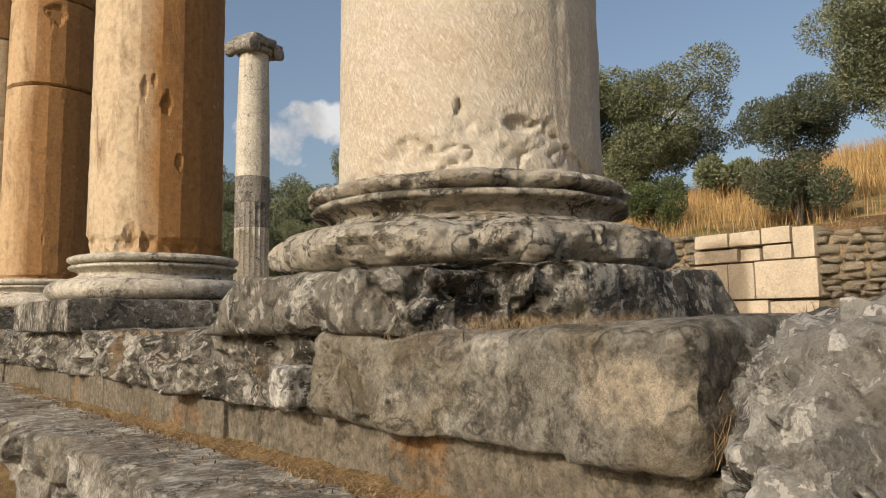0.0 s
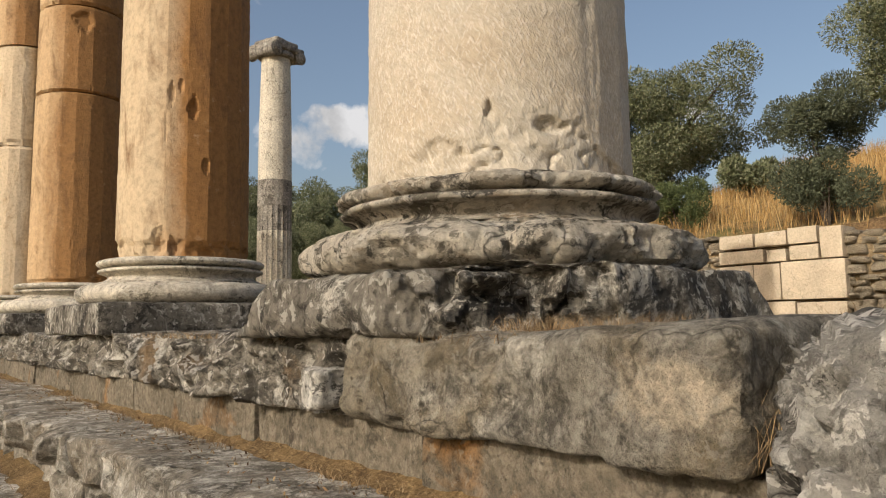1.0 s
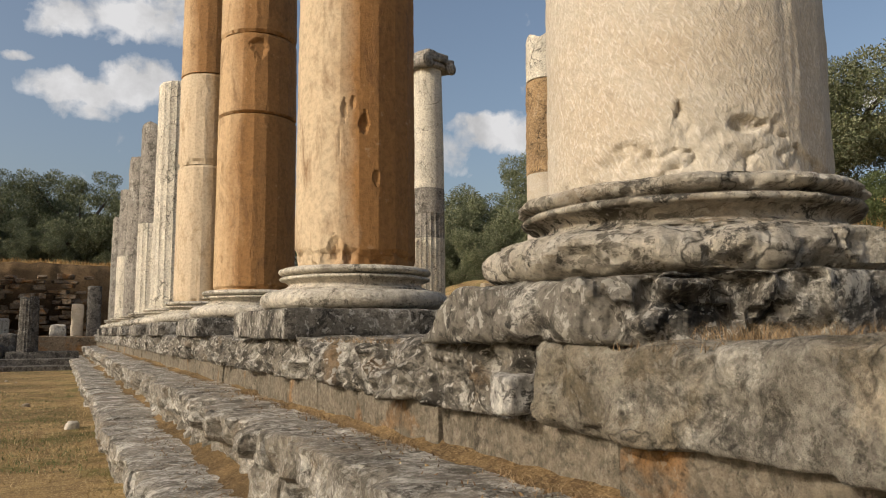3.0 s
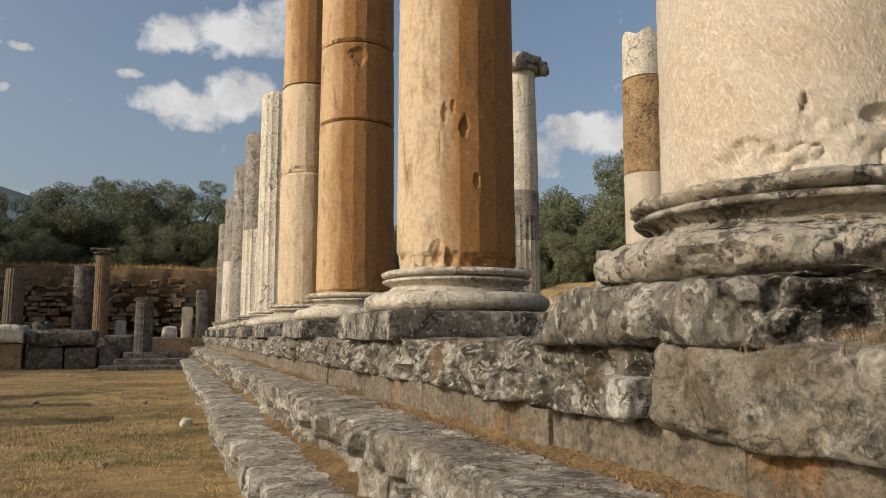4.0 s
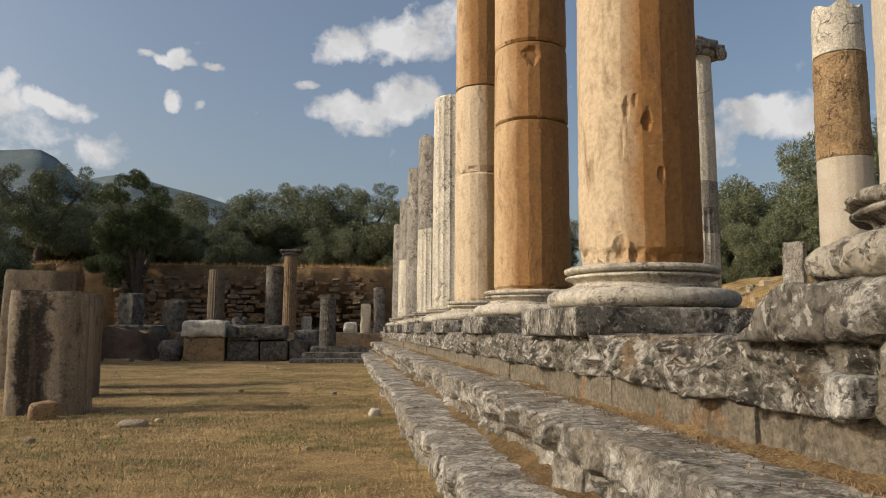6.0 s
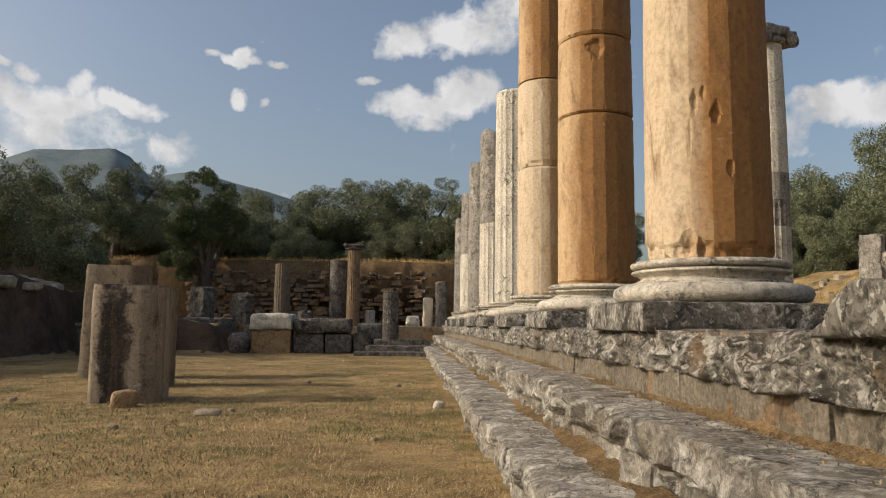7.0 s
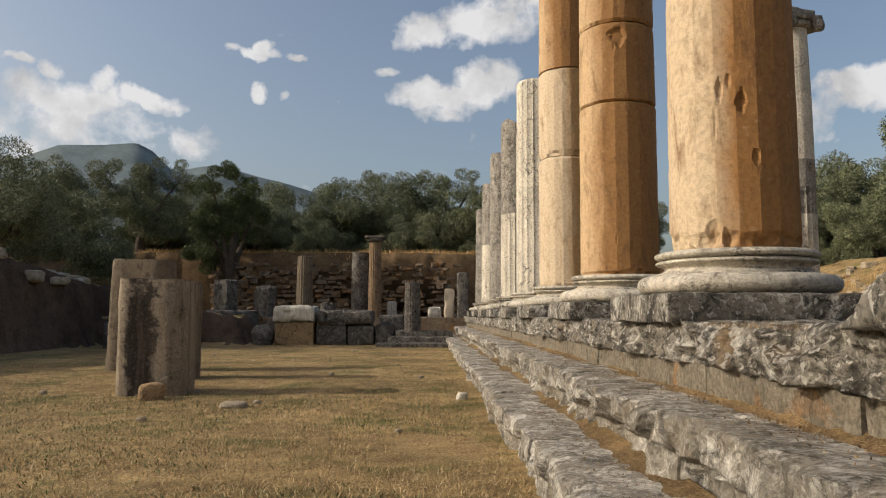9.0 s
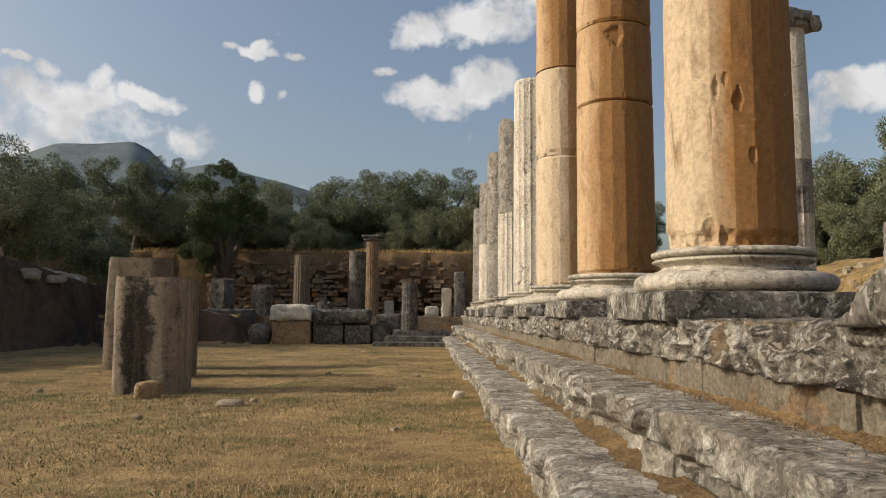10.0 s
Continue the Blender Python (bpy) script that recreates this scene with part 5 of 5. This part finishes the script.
rock("boulder", (-5.75, 26.2, 0.3), (0.36, 0.35, 0.38), 14, M_DARK, "rounded grey boulder beside a row of blocks", 0.1, 4)
for k, (xa, xb, ya, za, zb) in enumerate([(-1.7, 0.75, 24.3, -0.1, 0.14), (-1.35, 0.8, 25.0, 0.0, 0.32), (-1.1, 0.85, 25.6, 0.1, 0.52)]):
    block("stone_step", (xa, ya, za), (xb, ya + 0.75, zb), M_DARK, "dark grey stone step at the corner of the court", 320 + k, 0.05, 0.015)
def far_shaft(x, y, z0, h, r, mat, label, seed, flute=0.0, brk=0.1, cap=False, split=None):
    top = tagged(new("column"), label, "column", "columns at the far side of the court")
    top.matrix_world = pose(x, y, z0)
    kw = dict(flute=flute, seg=4, dz=0.08, rough=0.008)
    if split:
        make("drum", *shaft(r, r, -0.1, split, seed, **kw), mat, top, sharp=25)
        make("drum", *shaft(r * 0.99, r * 0.97, split + 0.01, h, seed + 1, top_break=brk, **kw), mat, top, sharp=25)
    else:
        make("drum", *shaft(r, r * 0.9, -0.1, h, seed, top_break=brk, **kw), mat, top, sharp=25)
    if cap:
        c = make("capital", *lathe([(0, h - 0.01)] + arc(r * 0.95, h, h + 0.14, 0.1) + [(0, h + 0.15)], 24, 2, 0.01), M_DARK, top, "dark weathered capital")
        v, f = worn_block((-0.42, -0.35, h + 0.12), (0.42, 0.35, h + 0.24), 0.08, 0.02, 0.02, 0.05, 3)
        make("abacus", v, f, M_DARK, c)
    return top


M_SHAFT_FAR = stone("dark_brown_shaft_marble", (0.27, 0.18, 0.105), (0.12, 0.08, 0.048), (0.38, 0.29, 0.2), bump=0.7, soot_hole_at=(0.62, 0.76))
block("far_platform", (-8.0, 28.6, -0.2), (1.9, 33.8, 0.95), M_FAR, "dark stone platform below the terrace wall", 340, 0.06, 0.03, 0.3)
far_shaft(-2.15, 30.0, 0.93, 3.05, 0.27, M_SHAFT_FAR, "slender brown fluted column with a dark capital", 11, 0.06, 0.0, True)
far_shaft(-2.80, 30.6, 0.93, 2.7, 0.36, M_DARK, "stout grey column of two drums", 12, 0.0, 0.05, False, 1.3)
far_shaft(-5.0, 30.2, 0.93, 2.5, 0.34, M_PIER_SHADED, "brown fluted column stump in shade", 13, 0.05, 0.08)
far_shaft(-0.55, 25.9, 0.50, 1.68, 0.29, M_DARK, "grey column stump standing on the corner steps", 14, 0.04, 0.35)
block("stone_block", (0.65, 29.8, 0.9), (1.05, 30.3, 2.1), M_ASHLAR, "upright ochre block on the far platform", 351)
block("stone_block", (1.15, 29.6, 0.9), (1.6, 30.4, 2.75), M_DARK, "dark upright block at the end of the colonnade", 352)
block("stone_block", (-1.7, 30.6, 0.9), (-1.3, 31.1, 1.6), M_BASE, "small pale upright block on the far platform", 353)
block("stone_block", (-0.95, 31.0, 0.9), (-0.55, 31.5, 2.3), M_RUBBLE, "narrow ochre block standing by the terrace wall", 354, 0.2, 0.06)
block("stone_block", (0.0, 28.9, 0.9), (0.5, 29.5, 1.35), M_BASE, "pale lump of marble on the far platform", 355, 0.2, 0.06)
block("stone_block", (-4.2, 29.0, 0.9), (-3.6, 29.6, 1.5), M_DARK, "grey fragment lying on the far platform", 356, 0.2, 0.08)
# Blocks under the bank; part of its shade is in their dark stone colour.
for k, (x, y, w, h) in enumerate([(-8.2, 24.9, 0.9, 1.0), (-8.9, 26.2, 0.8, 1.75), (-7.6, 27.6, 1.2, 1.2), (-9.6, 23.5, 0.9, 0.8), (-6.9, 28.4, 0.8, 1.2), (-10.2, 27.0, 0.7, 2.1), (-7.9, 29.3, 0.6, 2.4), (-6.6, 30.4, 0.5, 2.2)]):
    block("stone_block", (x - w / 2, y - 0.4, -0.1), (x + w / 2, y + 0.4, h), M_DARK, "lichened stone block darkened for the shade of the bank", 360 + k, 0.2, 0.06, 0.1, k * 9)
for k in range(16):
    x, y = -11.4 - hq.random() * 1.2, hq.uniform(12, 28)
    w = hq.uniform(0.2, 0.5)
    rock("bank_stone", (x, y, ground_z(x, y) + 0.05), (w, w * 0.7, w * 0.45), 60 + k, M_BASE if k % 3 == 0 else M_RUBBLE, "pale stone on the top edge of the earth bank", 0.12, 3, hq.uniform(0, 180), 0.55)


# ---------- soil on the ledges ----------
def soil_strip(name, x0, x1, z, y0, y1, seed, label):
    ys = np.arange(y0, y1, 0.05)
    us = np.linspace(0, 1, 9)
    U, YY = np.meshgrid(us, ys)
    U, YY = U.ravel(), YY.ravel()
    q = np.stack([YY * 2.0, 0 * YY, 0 * YY + seed], -1)
    left = x0 + 0.05 * fbm(q, 3)
    xx = left + (x1 - left) * U
    h = 0.035 * U ** 1.5 + 0.012 * fbm(np.stack([xx * 9, YY * 9, 0 * xx + seed], -1), 3) - 0.012 * (1 - U)
    h = h - 0.05 * np.clip(-0.15 - fbm(q * 0.7 + 3, 2), 0, 1)
    v = np.stack([xx, YY, z + h], -1)
    return tagged(make(name, v, grid_faces(9, len(ys)), M_SOIL), label, "soil", kind="structure")


M_SOIL = earth("orange_soil", (0.14, 0.092, 0.048), (0.24, 0.16, 0.078), (0.40, 0.29, 0.15), scale=1.6)
soil_strip("ledge_soil", 1.37, 1.47, A_Z, 0.5, 28, 2, "orange-brown soil and dry roots along the upper step")
soil_strip("ledge_soil", 0.98, 1.12, B_Z, 0.2, 28, 5, "orange-brown soil and dry roots along the lower step")

M_LITTER = foliage("dead_leaves", (0.10, 0.055, 0.025), (0.20, 0.115, 0.05), (0.36, 0.26, 0.13))

# ---------- grass ----------
def blades(name, pts, h, w, mat, label, seed, lean=0.5, cat="grass"):
    """Single tapering blades, each bent once."""
    rs = np.random.RandomState(seed)
    p = np.asarray(pts)
    n = len(p)
    hh = h * rs.uniform(0.4, 1.3, n)
    a = rs.uniform(0, 2 * np.pi, n)
    side = np.stack([np.cos(a), np.sin(a), 0 * a], -1) * (w * rs.uniform(0.6, 1.4, n))[:, None]
    b = rs.uniform(0, 2 * np.pi, n)
    out = np.stack([np.cos(b), np.sin(b), 0 * b], -1) * (hh * lean * rs.uniform(0.1, 1.3, n))[:, None]
    up = np.zeros((n, 3))
    up[:, 2] = hh
    v = np.stack([p - side / 2, p + side / 2, p + out * 0.35 + up * 0.6 + side * 0.32, p + out * 0.35 + up * 0.6 - side * 0.32, p + out + up * rs.uniform(0.75, 1.0, n)[:, None]], 1).reshape(-1, 3)
    k = np.arange(n)[:, None] * 5
    faces = np.concatenate([k + np.array([0, 1, 2, 3])]).tolist() + (k + np.array([3, 2, 4])).tolist()
    ob = make(name, v, faces, mat, smooth=False)
    return tagged(ob, label, cat, kind="stuff")


def on_ground(xy):
    return np.stack([xy[:, 0], xy[:, 1], terrain(xy[:, 0], xy[:, 1]) - 0.005], -1)


rs = np.random.RandomState(3)
n = 120000
yy = 2.0 + 24 * rs.rand(n) ** 1.8
xx = 0.62 - rs.rand(n) * (3.0 + yy * 0.62)
keep = fbm(np.stack([xx * 0.9, yy * 0.9, 0 * xx], -1), 3) > -0.35 + 0.3 * rs.rand(n) - 0.15
blades("short_dry_grass", on_ground(np.stack([xx, yy], -1)[keep]), 0.042, 0.005, M_STRAW_G, "short trodden dry grass of the court", 1, 1.6)
n = 40000
yy = 2.5 + 18 * rs.rand(n) ** 1.6
xx = 0.5 - rs.rand(n) * (3.0 + yy * 0.6)
m = fbm(np.stack([xx * 0.55, yy * 0.55, 0 * xx + 4], -1), 4) > 0.16
m2 = (xx < -2.2) & (yy < 7.5) & (rs.rand(n) < 0.45)
blades("green_weeds", on_ground(np.stack([xx, yy], -1)[m | m2]), 0.034, 0.009, M_GREEN, "patches of low green weeds in the dry grass", 2, 1.3)
n = 9000
yy = 2.2 + 18 * rs.rand(n) ** 1.5
xx = 0.5 - rs.rand(n) * (3.0 + yy * 0.6)
keep = fbm(np.stack([xx * 0.7, yy * 0.7, 0 * xx + 9], -1), 3) > -0.1
blades("straw_litter", on_ground(np.stack([xx, yy], -1)[keep]) + np.array([0, 0, 0.012]), 0.018, 0.006, M_STRAW_P, "loose pale straw lying on the trodden court", 14, 5.0)
# ledges
n = 9000
yy = 0.6 + 24 * rs.rand(n) ** 1.5
pts = np.stack([1.42 - np.abs(rs.normal(0, 0.035, n)), yy, np.full(n, A_Z - 0.02)], -1)
keep = fbm(np.stack([yy * 2.2, 0 * yy, 0 * yy], -1), 3) > -0.25
blades("ledge_grass", pts[keep], 0.04, 0.0025, M_STRAW_B, "dry orange grass along the back of the upper step", 3, 0.9)
n = 11000
yy = 0.6 + 24 * rs.rand(n) ** 1.5
pts = np.stack([1.09 - np.abs(rs.normal(0, 0.07, n)), yy, np.full(n, B_Z - 0.025)], -1)
keep = fbm(np.stack([yy * 1.7, 0 * yy, 0 * yy + 3], -1), 3) > -0.3
blades("ledge_grass", pts[keep], 0.042, 0.003, M_STRAW_B, "dry orange grass along the back of the lower step", 4, 1.0)
n = 900
yy = 1.0 + 3.2 * rs.rand(n)
pts = np.stack([1.34 + 0.07 * rs.rand(n) + 0.28 * np.clip(1.35 - yy, 0, 1) + 0.05, yy, np.full(n, STY_Z - 0.02)], -1)
keep = fbm(np.stack([yy * 3, 0 * yy, 0 * yy + 7], -1), 2) > 0.0
blades("plinth_grass", pts[keep], 0.030, 0.0022, M_STRAW_B, "dry tufts at the foot of the column plinths", 5, 1.4)
n = 420
sx = rs.rand(n)
pts = np.stack([1.40 + 0.42 * sx, 0.655 + 0.03 * rs.normal(size=n), 0.80 + 0.19 * sx + 0.03 * rs.rand(n)], -1)
blades("reed_tuft", pts, 0.085, 0.0018, M_STRAW_B, "tuft of long dry stalks in the gap beside the boulder", 6, 1.2)
n = 1500
yy = 0.95 + 0.75 * rs.rand(n)
pts = np.stack([1.50 + 0.10 * rs.rand(n) + 0.35 * np.clip(1.4 - yy, 0, 1), yy, np.full(n, STY_Z + 0.0)], -1)
keep = fbm(np.stack([yy * 4, 0 * yy, 0 * yy + 9], -1), 2) > -0.05
blades("plinth_grass", pts[keep], 0.045, 0.0014, M_STRAW_B, "dry grass tufts growing under the broken plinth", 12, 1.5)
# tall grass on the slope
n = 44000
xx = 10.7 + 9.5 * rs.rand(n) ** 0.9
yy = 1.5 + 20 * rs.rand(n)
keep = (fbm(np.stack([xx * 0.5, yy * 0.5, 0 * xx], -1), 3) > -0.3) & ((yy < 10) | (rs.rand(n) < 0.5)) & ((xx > 10.9) | (rs.rand(n) < 0.5))
blades("tall_dry_grass", on_ground(np.stack([xx, yy], -1)[keep]), 0.38, 0.009, M_STRAW, "tall golden dry grass covering the slope", 7, 0.45)
n = 16000
xx = -14 + 18 * rs.rand(n)
yy = 34.9 + 7 * rs.rand(n)
blades("terrace_grass", on_ground(np.stack([xx, yy], -1)), 0.22, 0.03, M_STRAW, "dry grass on the edge of the terrace", 8, 0.6)
# litter on the steps
n = 900
yy = 0.9 + 6 * rs.rand(n) ** 1.3
up = rs.rand(n) < 0.55
pts = np.stack([np.where(up, 1.38 - 0.22 * rs.rand(n) ** 1.5, 0.95 - 0.2 * rs.rand(n)), yy, np.where(up, A_Z, B_Z) + 0.004], -1)
blades("leaf_litter", pts, 0.012, 0.007, M_LITTER, "dead brown leaves and bits of straw lying on the steps", 11, 2.2, "leaves")
